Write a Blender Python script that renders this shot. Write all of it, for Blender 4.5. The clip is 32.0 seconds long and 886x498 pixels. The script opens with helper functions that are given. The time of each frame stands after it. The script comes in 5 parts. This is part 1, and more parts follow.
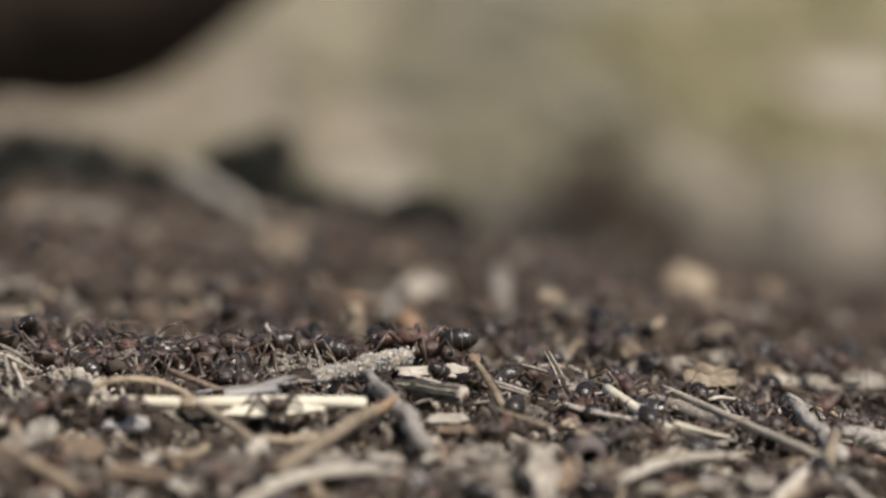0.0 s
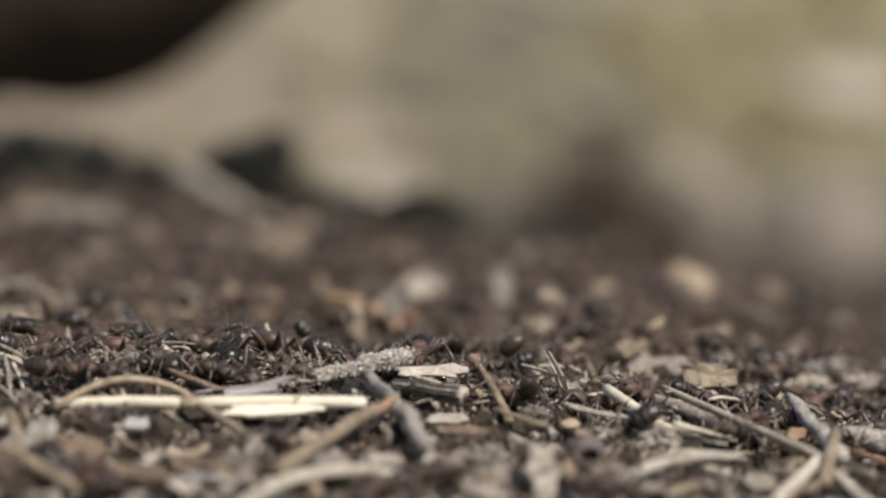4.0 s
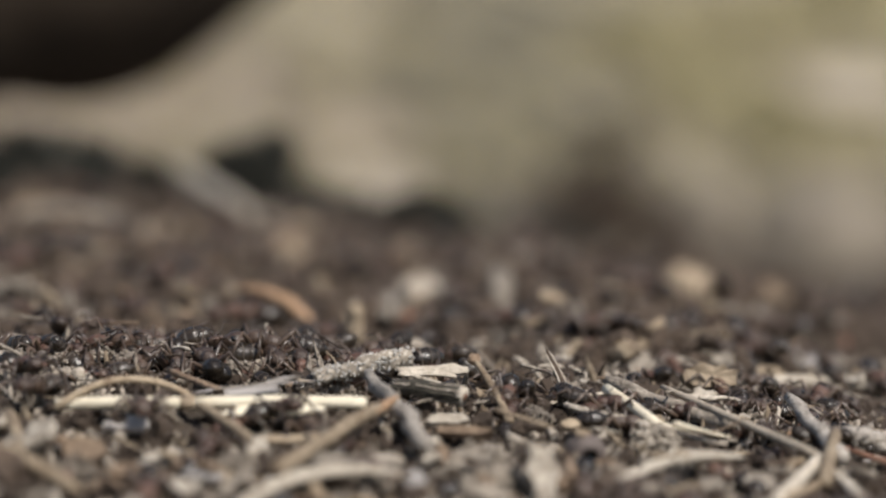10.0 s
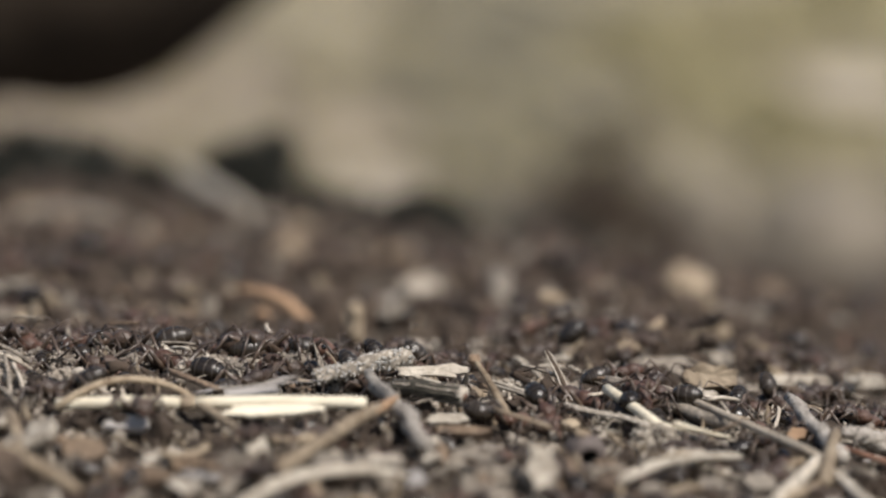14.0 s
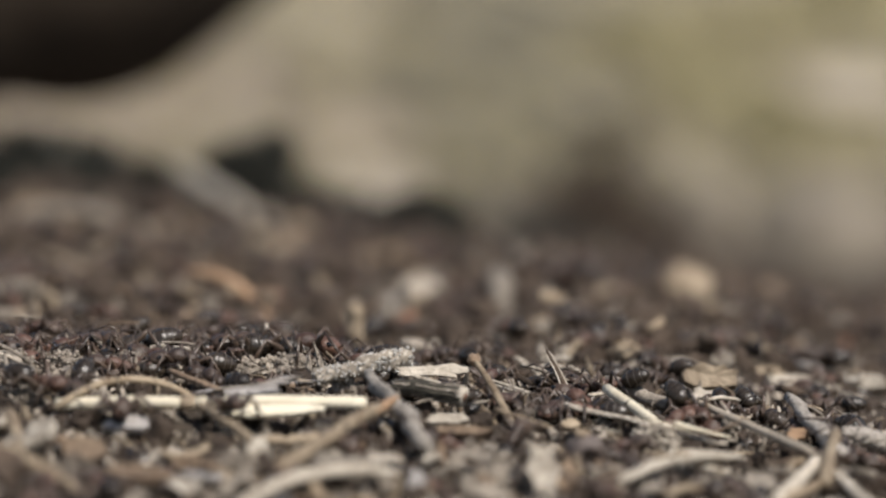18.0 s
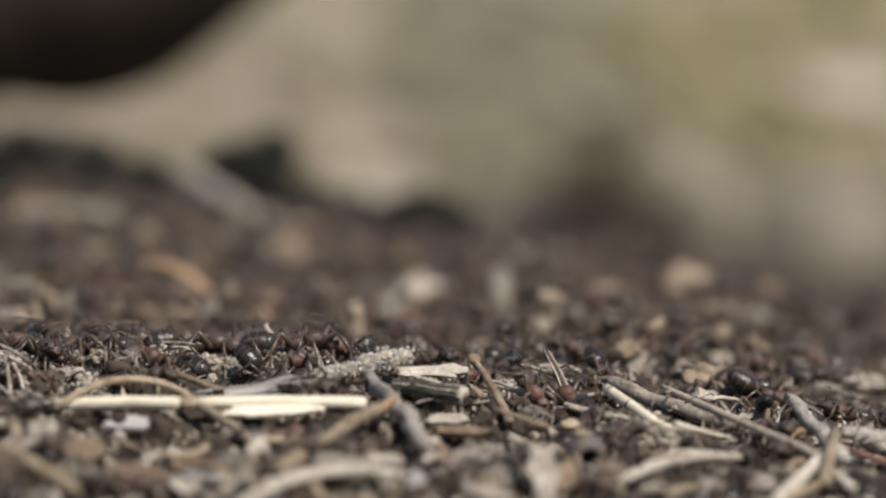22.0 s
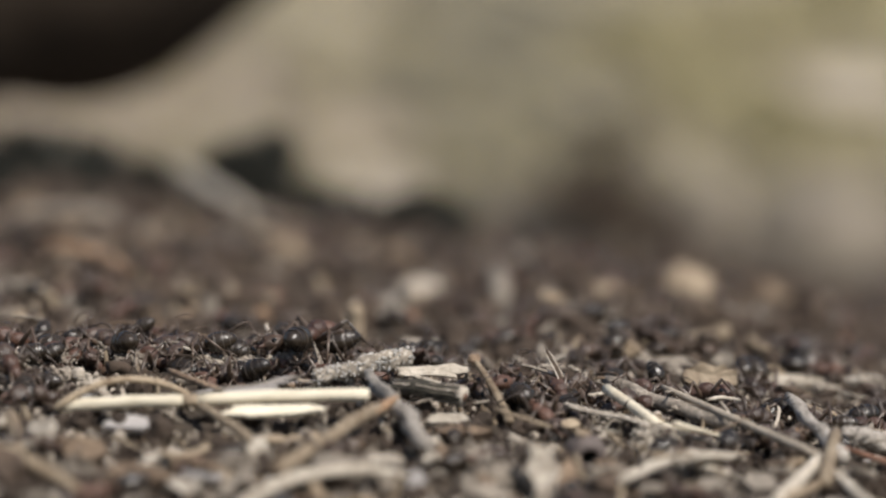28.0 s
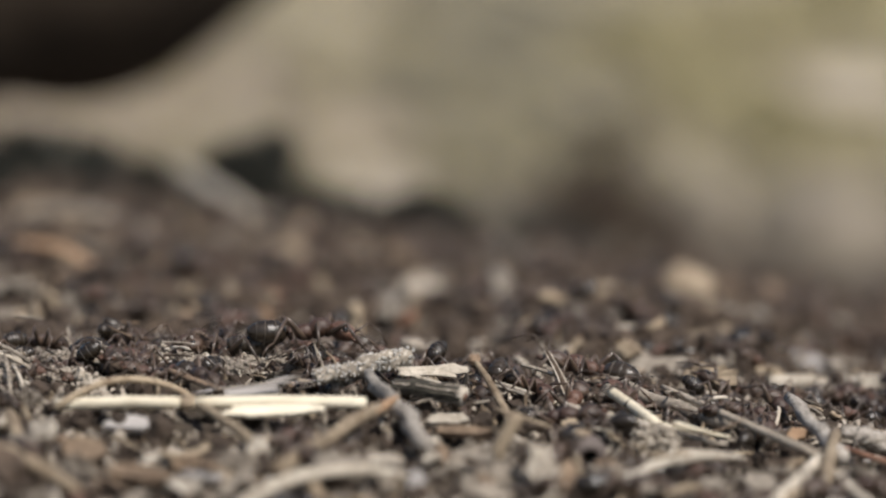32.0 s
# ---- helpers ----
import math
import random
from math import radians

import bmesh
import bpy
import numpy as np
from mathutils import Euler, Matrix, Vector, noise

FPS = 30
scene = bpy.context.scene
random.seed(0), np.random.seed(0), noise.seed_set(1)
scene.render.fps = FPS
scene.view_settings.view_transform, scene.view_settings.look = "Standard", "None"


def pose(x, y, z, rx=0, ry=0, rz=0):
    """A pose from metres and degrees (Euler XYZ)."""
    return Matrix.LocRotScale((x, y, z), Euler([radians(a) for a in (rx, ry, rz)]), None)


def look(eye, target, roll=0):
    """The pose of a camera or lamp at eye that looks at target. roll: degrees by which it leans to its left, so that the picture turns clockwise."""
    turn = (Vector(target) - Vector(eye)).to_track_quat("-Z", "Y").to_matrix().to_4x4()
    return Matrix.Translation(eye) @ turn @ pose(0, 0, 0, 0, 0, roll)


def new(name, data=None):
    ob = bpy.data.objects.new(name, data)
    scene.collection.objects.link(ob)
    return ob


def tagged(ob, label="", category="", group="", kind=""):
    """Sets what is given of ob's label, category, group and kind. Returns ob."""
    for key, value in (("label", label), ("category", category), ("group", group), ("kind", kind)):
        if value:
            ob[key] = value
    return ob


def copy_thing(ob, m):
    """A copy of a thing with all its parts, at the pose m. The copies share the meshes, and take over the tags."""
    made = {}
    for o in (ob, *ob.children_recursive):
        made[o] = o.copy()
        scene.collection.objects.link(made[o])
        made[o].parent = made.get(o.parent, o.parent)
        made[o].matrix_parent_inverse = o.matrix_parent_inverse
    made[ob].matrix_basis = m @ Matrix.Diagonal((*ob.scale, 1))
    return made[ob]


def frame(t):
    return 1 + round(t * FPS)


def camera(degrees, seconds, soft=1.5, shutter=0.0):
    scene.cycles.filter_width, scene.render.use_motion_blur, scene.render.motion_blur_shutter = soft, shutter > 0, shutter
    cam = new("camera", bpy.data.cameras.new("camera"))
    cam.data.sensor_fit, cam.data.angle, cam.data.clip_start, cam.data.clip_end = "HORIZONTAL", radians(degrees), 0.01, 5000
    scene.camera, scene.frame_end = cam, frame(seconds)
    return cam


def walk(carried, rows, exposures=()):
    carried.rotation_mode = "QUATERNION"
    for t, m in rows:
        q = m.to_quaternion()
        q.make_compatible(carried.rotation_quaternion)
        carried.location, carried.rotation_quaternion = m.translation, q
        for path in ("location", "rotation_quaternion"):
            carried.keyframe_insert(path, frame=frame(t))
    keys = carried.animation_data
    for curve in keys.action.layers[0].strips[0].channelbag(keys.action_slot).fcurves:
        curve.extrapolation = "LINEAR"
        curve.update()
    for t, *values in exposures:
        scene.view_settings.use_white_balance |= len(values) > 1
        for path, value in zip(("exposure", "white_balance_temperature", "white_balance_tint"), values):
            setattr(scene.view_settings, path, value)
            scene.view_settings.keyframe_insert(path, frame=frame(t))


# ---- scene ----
# A low macro view over the crown of a wood ants' mound, on a still camera.
CAM_Z = 0.300
cam = camera(14.0, 32.0, soft=2.3)
cam.data.dof.use_dof = True
cam.data.dof.focus_distance = 0.2838
cam.data.dof.aperture_fstop = 17.0
STAND = pose(0, 0, CAM_Z, 84.0, 0, 0)
walk(cam, [(0.0, STAND), (32.0, STAND)], [(0.0, 0.0), (32.0, 0.0)])

# ---- light: high sun from the right and behind, clear sky ----
SUN_EL, SUN_AZ = 53.0, 142.0
world = bpy.data.worlds.new("sky")
scene.world = world
world.use_nodes = True
wn = world.node_tree.nodes
sky = wn.new("ShaderNodeTexSky")
sky.sky_type, sky.sun_disc = "NISHITA", False
sky.dust_density, sky.ozone_density = 1.6, 0.7
sky.sun_elevation, sky.sun_rotation = radians(SUN_EL), radians(SUN_AZ)
world.node_tree.links.new(sky.outputs[0], wn["Background"].inputs[0])
wn["Background"].inputs[1].default_value = 0.1
sun = new("sun", bpy.data.lights.new("sun", "SUN"))
sun.data.energy, sun.data.angle, sun.data.color = 4.75, radians(0.55), (1.0, 0.957, 0.902)
az, el = radians(SUN_AZ), radians(SUN_EL)
sun.matrix_world = look((math.sin(az) * math.cos(el) * 5, math.cos(az) * math.cos(el) * 5, math.sin(el) * 5), (0, 0, 0))


# ---- materials ----
def mat(name, dark, light, rough=0.8, grain=900.0, blotch=160.0, bump=0.5, spread=0.25, stretch=(1, 1, 1),
        speck=None, speck_at=0.62, sheen=0.4, across=(0.3, 0.7), beyond=None):
    """Two colours mixed by noise at two scales, with grain relief; every object takes its own tone."""
    m = bpy.data.materials.new(name)
    m.use_nodes = True
    n, l = m.node_tree.nodes, m.node_tree.links
    b = n["Principled BSDF"]
    tc, mp, info = n.new("ShaderNodeTexCoord"), n.new("ShaderNodeMapping"), n.new("ShaderNodeObjectInfo")
    mp.inputs["Scale"].default_value = stretch
    l.new(tc.outputs["Object"], mp.inputs["Vector"])
    big, fine = n.new("ShaderNodeTexNoise"), n.new("ShaderNodeTexNoise")
    for t, sc, d in ((big, blotch, 3), (fine, grain, 5)):
        t.noise_dimensions = "4D"
        t.inputs["Scale"].default_value, t.inputs["Detail"].default_value = sc, d
        t.inputs["Roughness"].default_value = 0.62
        l.new(mp.outputs[0], t.inputs["Vector"])
        w = n.new("ShaderNodeMath")
        w.operation = "MULTIPLY"
        w.inputs[1].default_value = 37.0
        l.new(info.outputs["Random"], w.inputs[0])
        l.new(w.outputs[0], t.inputs["W"])
    add = n.new("ShaderNodeMath")
    add.operation = "MULTIPLY_ADD"
    l.new(fine.outputs[0], add.inputs[0])
    add.inputs[1].default_value = 0.55
    half = n.new("ShaderNodeMath")
    half.operation = "MULTIPLY"
    half.inputs[1].default_value = 0.45
    l.new(big.outputs[0], half.inputs[0])
    l.new(half.outputs[0], add.inputs[2])
    ramp = n.new("ShaderNodeValToRGB")
    ramp.color_ramp.elements[0].position, ramp.color_ramp.elements[1].position = across
    ramp.color_ramp.elements[0].color, ramp.color_ramp.elements[1].color = (*dark, 1), (*light, 1)
    l.new(add.outputs[0], ramp.inputs[0])
    col = ramp.outputs[0]
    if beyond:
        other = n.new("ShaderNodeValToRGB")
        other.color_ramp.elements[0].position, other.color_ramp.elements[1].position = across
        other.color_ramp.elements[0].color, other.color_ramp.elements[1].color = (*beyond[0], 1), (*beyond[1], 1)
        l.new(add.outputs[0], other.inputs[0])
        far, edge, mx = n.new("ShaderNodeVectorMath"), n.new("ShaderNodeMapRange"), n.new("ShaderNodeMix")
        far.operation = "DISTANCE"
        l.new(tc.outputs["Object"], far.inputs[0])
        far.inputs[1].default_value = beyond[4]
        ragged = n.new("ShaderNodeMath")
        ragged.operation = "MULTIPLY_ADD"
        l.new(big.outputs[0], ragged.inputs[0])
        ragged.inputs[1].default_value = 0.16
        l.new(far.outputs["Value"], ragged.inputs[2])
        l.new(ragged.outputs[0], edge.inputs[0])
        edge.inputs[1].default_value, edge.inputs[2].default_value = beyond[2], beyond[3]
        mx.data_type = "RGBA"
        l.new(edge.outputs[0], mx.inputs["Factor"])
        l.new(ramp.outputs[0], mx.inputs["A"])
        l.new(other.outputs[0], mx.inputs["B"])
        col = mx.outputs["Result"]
    if speck:
        sp = n.new("ShaderNodeTexVoronoi")
        sp.inputs["Scale"].default_value = grain * 1.6
        l.new(mp.outputs[0], sp.inputs["Vector"])
        sr = n.new("ShaderNodeMapRange")
        sr.inputs[1].default_value, sr.inputs[2].default_value = 0.25, 0.5
        sr.inputs[3].default_value, sr.inputs[4].default_value = 1.0, 0.0
        l.new(sp.outputs["Distance"], sr.inputs[0])
        gate = n.new("ShaderNodeMath")
        gate.operation = "MULTIPLY"
        gr = n.new("ShaderNodeMapRange")
        gr.inputs[1].default_value, gr.inputs[2].default_value = speck_at - 0.15, speck_at
        l.new(fine.outputs[0], gr.inputs[0])
        l.new(gr.outputs[0], gate.inputs[0])
        l.new(sr.outputs[0], gate.inputs[1])
        mx = n.new("ShaderNodeMix")
        mx.data_type = "RGBA"
        l.new(gate.outputs[0], mx.inputs["Factor"])
        l.new(col, mx.inputs["A"])
        mx.inputs["B"].default_value = (*speck, 1)
        col = mx.outputs["Result"]
    hsv = n.new("ShaderNodeHueSaturation")
    l.new(col, hsv.inputs["Color"])
    rv = n.new("ShaderNodeMapRange")
    rv.inputs[3].default_value, rv.inputs[4].default_value = 1 - spread, 1 + spread
    l.new(info.outputs["Random"], rv.inputs[0])
    l.new(rv.outputs[0], hsv.inputs["Value"])
    l.new(hsv.outputs[0], b.inputs["Base Color"])
    b.inputs["Roughness"].default_value = rough
    b.inputs["Specular IOR Level"].default_value = sheen
    bp = n.new("ShaderNodeBump")
    bp.inputs["Strength"].default_value, bp.inputs["Distance"].default_value = bump, 0.0003
    l.new(fine.outputs[0], bp.inputs["Height"])
    l.new(bp.outputs[0], b.inputs["Normal"])
    return m


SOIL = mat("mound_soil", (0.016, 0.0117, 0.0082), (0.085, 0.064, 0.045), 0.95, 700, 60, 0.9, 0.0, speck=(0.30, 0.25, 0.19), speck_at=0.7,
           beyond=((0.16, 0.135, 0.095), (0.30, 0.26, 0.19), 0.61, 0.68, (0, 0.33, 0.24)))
CRUMB = mat("soil_crumb", (0.11, 0.087, 0.067), (0.47, 0.405, 0.33), 0.95, 2200, 420, 1.0, 0.4)
GREY_BARK = mat("weathered_bark", (0.092, 0.074, 0.056), (0.38, 0.325, 0.262), 0.9, 1700, 330, 1.0, 0.3, speck=(0.07, 0.05, 0.038), speck_at=0.6, across=(0.37, 0.62))
LICHEN = mat("lichened_bark", (0.13, 0.103, 0.077), (0.48, 0.415, 0.335), 0.95, 1700, 300, 1.0, 0.15, speck=(0.68, 0.61, 0.51), speck_at=0.58)
BROWN_WOOD = mat("brown_twig_bark", (0.085, 0.055, 0.035), (0.29, 0.205, 0.135), 0.8, 1500, 260, 0.9, 0.3, across=(0.37, 0.62))
TAN_WOOD = mat("dry_tan_wood", (0.16, 0.110, 0.067), (0.41, 0.325, 0.225), 0.75, 1300, 250, 0.7, 0.25, across=(0.37, 0.62))
STRAW = mat("bleached_straw", (0.44, 0.36, 0.24), (0.74, 0.66, 0.51), 0.55, 1600, 180, 0.5, 0.08, (0.25, 1, 1), across=(0.25, 0.6))
GREY_TWIG = mat("grey_twig_bark", (0.20, 0.172, 0.143), (0.50, 0.445, 0.385), 0.9, 1700, 330, 1.0, 0.1, speck=(0.06, 0.048, 0.038), speck_at=0.55)
HAULM = mat("grey_tan_stem", (0.27, 0.22, 0.165), (0.47, 0.40, 0.315), 0.75, 1500, 250, 0.7, 0.1)
PALE = mat("bleached_wood", (0.27, 0.225, 0.17), (0.58, 0.51, 0.42), 0.85, 1700, 320, 0.8, 0.18, across=(0.37, 0.62))
LILAC = mat("grey_membrane", (0.20, 0.178, 0.163), (0.45, 0.41, 0.38), 0.75, 1500, 420, 0.8, 0.1, (0.15, 1, 1), across=(0.36, 0.62))
RED_CHIP = mat("red_brown_scale", (0.12, 0.055, 0.035), (0.33, 0.18, 0.115), 0.7, 1200, 250, 0.6, 0.3)
ORANGE = mat("orange_scale", (0.20, 0.118, 0.065), (0.43, 0.275, 0.165), 0.75, 1100, 220, 0.7, 0.15)
DARK_CHIP = mat("dark_humus", (0.019, 0.0130, 0.0088), (0.106, 0.073, 0.050), 0.88, 1200, 260, 0.9, 0.4)
PURPLE = mat("dark_seed_coat", (0.06, 0.046, 0.042), (0.24, 0.19, 0.165), 0.7, 1300, 300, 0.5, 0.2)
GREEN_NEEDLE = mat("old_needle", (0.06, 0.07, 0.035), (0.27, 0.25, 0.16), 0.5, 1500, 200, 0.4, 0.3)
GASTER = mat("ant_black", (0.009, 0.0068, 0.0045), (0.042, 0.030, 0.020), 0.27, 3200, 900, 0.35, 0.35, (1, 0.35, 1), sheen=0.5)
THORAX = mat("ant_red_brown", (0.030, 0.0165, 0.0108), (0.125, 0.063, 0.041), 0.42, 2600, 900, 0.8, 0.45, sheen=0.5)
HEAD = mat("ant_dark_brown", (0.020, 0.0135, 0.0095), (0.095, 0.060, 0.041), 0.38, 2600, 900, 0.7, 0.4, sheen=0.5)
LEG = mat("ant_leg_brown", (0.028, 0.019, 0.013), (0.115, 0.078, 0.054), 0.34, 2600, 600, 0.3, 0.45, sheen=0.6)
BAND = mat("ant_plate_edge", (0.02, 0.016, 0.012), (0.09, 0.07, 0.052), 0.5, 2600, 600, 0.4, 0.3)
EYE = mat("ant_eye", (0.004, 0.004, 0.004), (0.01, 0.01, 0.01), 0.12, 2200, 600, 0.05, 0.0, sheen=0.6)
GREY_MOSS = mat("grey_dry_moss", (0.16, 0.143, 0.102), (0.31, 0.278, 0.204), 0.95, 400, 50, 0.9, 0.1)
LICHEN_CRUST = mat("lichen_crust", (0.35, 0.325, 0.285), (0.74, 0.705, 0.655), 0.95, 1700, 300, 1.0, 0.1)
MOSS = mat("dry_moss", (0.205, 0.178, 0.096), (0.42, 0.37, 0.213), 0.95, 500, 60, 0.9, 0.12)
LEAF = mat("dead_leaf", (0.19, 0.15, 0.11), (0.37, 0.315, 0.245), 0.75, 400, 60, 0.6, 0.15)
# The dead leaf colour again, darkened to paint in the limb's shadow.
SHADED_LEAF = mat("shaded_dead_leaf", (0.16, 0.127, 0.094), (0.31, 0.257, 0.197), 0.8, 400, 60, 0.6, 0.15)
STONE = mat("grey_stone", (0.15, 0.126, 0.096), (0.295, 0.25, 0.19), 0.92, 260, 40, 0.8, 0.1)
# Bark of the limb; also colours clumps that imitate the hollow's shade.
LIMB_AND_SHADE = mat("rotten_bark_and_shade", (0.014, 0.010, 0.006), (0.070, 0.047, 0.029), 0.95, 300, 60, 1.0, 0.1)
HOLLOW_SHADE = mat("hollow_shade_brown", (0.038, 0.032, 0.025), (0.12, 0.10, 0.08), 0.95, 500, 60, 0.9, 0.1)
DARK_BARK = mat("ridged_dark_bark", (0.018, 0.016, 0.012), (0.10, 0.088, 0.066), 0.9, 1800, 320, 1.0, 0.1, speck=(0.03, 0.022, 0.017), speck_at=0.55)
# Near-black colour of the clumps that imitate shade along the rim.
RIM_SHADE = mat("rim_shade_colour", (0.006, 0.006, 0.004), (0.028, 0.027, 0.019), 0.95, 500, 60, 0.9, 0.1)
GRASS = mat("dry_grass", (0.30, 0.25, 0.12), (0.55, 0.48, 0.27), 0.7, 500, 90, 0.4, 0.3)


# ---- shape helpers ----
def mesh_of(name, verts, faces, material, smooth=True):
    me = bpy.data.meshes.new(name)
    me.from_pydata([tuple(v) for v in verts], [], faces)
    me.materials.append(material)
    if smooth:
        me.polygons.foreach_set("use_smooth", [True] * len(me.polygons))
    me.update()
    return me


def part(name, me, parent=None, label="", at=None):
    """Links a mesh as one object, under a thing or part where a parent is given."""
    ob = new(name, me)
    if parent is not None:
        ob.parent = parent
    if at is not None:
        ob.matrix_basis = at
    if label:
        ob["label"] = label
    return ob


def joined(*pieces):
    """Several (verts, faces) as one."""
    vs, fs = [], []
    for v, f in pieces:
        o = len(vs)
        vs += list(v)
        fs += [[i + o for i in q] for q in f]
    return vs, fs


def tube(points, radii, segs=8, rough=0.0, seed=0, flat=1.0, cap=True):
    """A tube along points with a radius at each, roughened by noise; flat squeezes it across."""
    pts = [Vector(p) for p in points]
    vs, fs, side = [], [], None
    for i, p in enumerate(pts):
        d = (pts[min(i + 1, len(pts) - 1)] - pts[max(i - 1, 0)]).normalized()
        if side is None:
            side = d.cross(Vector((0, 0, 1)))
            if side.length < 0.05:
                side = d.cross(Vector((1, 0, 0)))
        side = (side - d * side.dot(d)).normalized()
        up = side.cross(d)
        for k in range(segs):
            a = 2 * math.pi * k / segs
            r = radii[i]
            if rough:
                q = p / max(r, 1e-6) * 0.7 + Vector((math.cos(a) * 1.3, math.sin(a) * 1.3, seed * 7.1))
                r *= 1 + rough * noise.noise(q) + rough * 0.5 * noise.noise(q * 2.7)
            vs.append(p + side * (math.cos(a) * r) + up * (math.sin(a) * r * flat))
    for i in range(len(pts) - 1):
        for k in range(segs):
            a, b = i * segs + k, i * segs + (k + 1) % segs
            fs.append([a, a + segs, b + segs, b])
    if cap:
        fs.append(list(range(segs)))
        fs.append([len(vs) - 1 - k for k in range(segs)])
    return vs, fs


def ball(centre, size, segs=14, rings=9, rough=0.0, seed=0, freq=2.0, egg=0.0):
    """An ellipsoid; rough makes it lumpy, egg narrows its front (+y)."""
    vs, fs = [], []
    c = Vector(centre)
    for j in range(rings + 1):
        th = math.pi * j / rings
        for k in range(segs):
            a = 2 * math.pi * k / segs
            v = Vector((math.sin(th) * math.cos(a), -math.cos(th), math.sin(th) * math.sin(a)))
            f = 1 + (rough * noise.fractal(v * freq + Vector((seed * 3.7, seed, 0)), 0.7, 2.1, 3) if rough else 0)
            w = 1 - egg * v.y
            vs.append(c + Vector((v.x * size[0] * w * f, v.y * size[1] * f, v.z * size[2] * w * f)))
    for j in range(rings):
        for k in range(segs):
            a, b = j * segs + k, j * segs + (k + 1) % segs
            fs.append([a, a + segs, b + segs, b])
    return vs, fs


def bend(a, b, sag, n=9, wob=0.0, seed=0):
    """Points from a to b, bowed by sag (a vector) in the middle, with small wobbles."""
    a, b, s = Vector(a), Vector(b), Vector(sag)
    out = []
    for i in range(n):
        t = i / (n - 1)
        p = a.lerp(b, t) + s * (4 * t * (1 - t))
        if wob:
            p += Vector((noise.noise((seed, t * 4, 1)), noise.noise((seed, t * 4, 5)), noise.noise((seed, t * 4, 9)))) * wob
        out.append(p)
    return out


def slab(length, width, thick, seed, curl=0.15, n=12, ragged=0.25):
    """A flake: an uneven outline with thickness, curled across, lying about its own origin along x."""
    rnd = random.Random(seed)
    rim = []
    for k in range(n + 4):
        a = 2 * math.pi * k / (n + 4)
        c, s = math.cos(a), math.sin(a)
        f = 1 - ragged * rnd.random()
        rim.append((math.copysign(abs(c) ** 0.85, c) * length / 2 * f, math.copysign(abs(s) ** 0.85, s) * width / 2 * f))
    vs, m = [], len(rim)
    for z, k in ((-0.5, 0.94), (-0.15, 1.0), (0.2, 1.0), (0.5, 0.93)):
        for x, y in rim:
            vs.append((x * k, y * k, z * thick * (1 + 0.5 * noise.noise((x / width * 3, y / width * 3, seed))) + curl * width * ((2 * y / width) ** 2 - 0.5) * 0.5 + curl * length * 0.12 * (2 * x / length) ** 2))
    mid = len(vs)
    vs += [(0, 0, 0.5 * thick - 0.25 * curl * width), (0, 0, -0.5 * thick - 0.25 * curl * width)]
    fs = []
    for j in range(3):
        for k in range(m):
            a, b = j * m + k, j * m + (k + 1) % m
            fs.append([a, b, b + m, a + m])
    for k in range(m):
        fs.append([3 * m + k, 3 * m + (k + 1) % m, mid])
        fs.append([(k + 1) % m, k, mid + 1])
    return vs, fs


def centred(points):
    c = sum((Vector(p) for p in points), Vector()) / len(points)
    return c, [Vector(p) - c for p in points]


# ---- the ground: one sheet, from the mound to the horizon ----
ROW_Y = (-3.0, 0.0, 0.15, 0.23, 0.252, 0.267, 0.280, 0.2875, 0.294, 0.302, 0.316, 0.345, 0.400, 0.445, 0.480, 0.540, 0.620, 0.72, 0.85, 1.00, 1.20, 1.45, 2.1, 6.0)
ROW_Z = (0.19, 0.22, 0.246, 0.2533, 0.2556, 0.2575, 0.2587, 0.2591, 0.2587, 0.2577, 0.2566, 0.256, 0.255, 0.2544, 0.249, 0.238, 0.225, 0.211, 0.214, 0.24, 0.285, 0.295, 0.2, 0.19)


def lerp_table(v, xs, ys):
    return float(np.interp(v, xs, ys))


def ease(v, lo, hi):
    t = min(1.0, max(0.0, (v - lo) / (hi - lo)))
    return t * t * (3 - 2 * t)


def mound(x, y):
    """The ground's height in metres without its fine relief."""
    z = lerp_table(y, ROW_Y, ROW_Z)
    near = max(0.0, 1 - abs(y - 0.35) / 0.6)
    k1 = lerp_table(y, (0.24, 0.28, 0.31, 0.44), (0.03, 0.093, 0.115, 0.147))
    k2 = lerp_table(y, (0.24, 0.285, 0.44), (0.6, 1.2, 0.7))
    s = 0.11 * math.tanh(x / 0.11)
    z -= near * (k1 * s + k2 * s * s)
    z += 0.0035 * ease(x, -0.002, 0.014) * ease(y, 0.288, 0.312) * (1 - ease(y, 0.36, 0.45)) * (1 - ease(x, 0.06, 0.12))
    side = min(1.0, max(0.0, (abs(x) - 0.17) / 0.5))
    side *= side * (3 - 2 * side)
    if side:
        z += side * (0.19 + 0.02 * noise.noise((x * 2.2, y * 2.2, 4.0)) - z)
    return z


def relief(x, y):
    """Crumbly relief: lumps of some millimetres and grains on them."""
    p = Vector((x * 120, y * 120, 3.0))
    a = noise.fractal(p, 0.9, 2.1, 3) * 0.0011
    if abs(x) < 0.12 and 0.2 < y < 0.55:
        a += noise.fractal(Vector((x * 700, y * 700, 7.0)), 0.8, 2.0, 2) * 0.00045
        a += noise.noise((x * 75, y * 75, 2.0)) * 0.0022 * min(1.0, max(0.0, (y - 0.304) / 0.03))
    else:
        a += noise.fractal(Vector((x * 18, y * 18, 1.0)), 1.0, 2.0, 3) * 0.006 * min(1.0, max(0.0, abs(y - 0.35) - 0.2) * 4)
    return a


def ground_z(x, y):
    return mound(x, y) + relief(x, y)


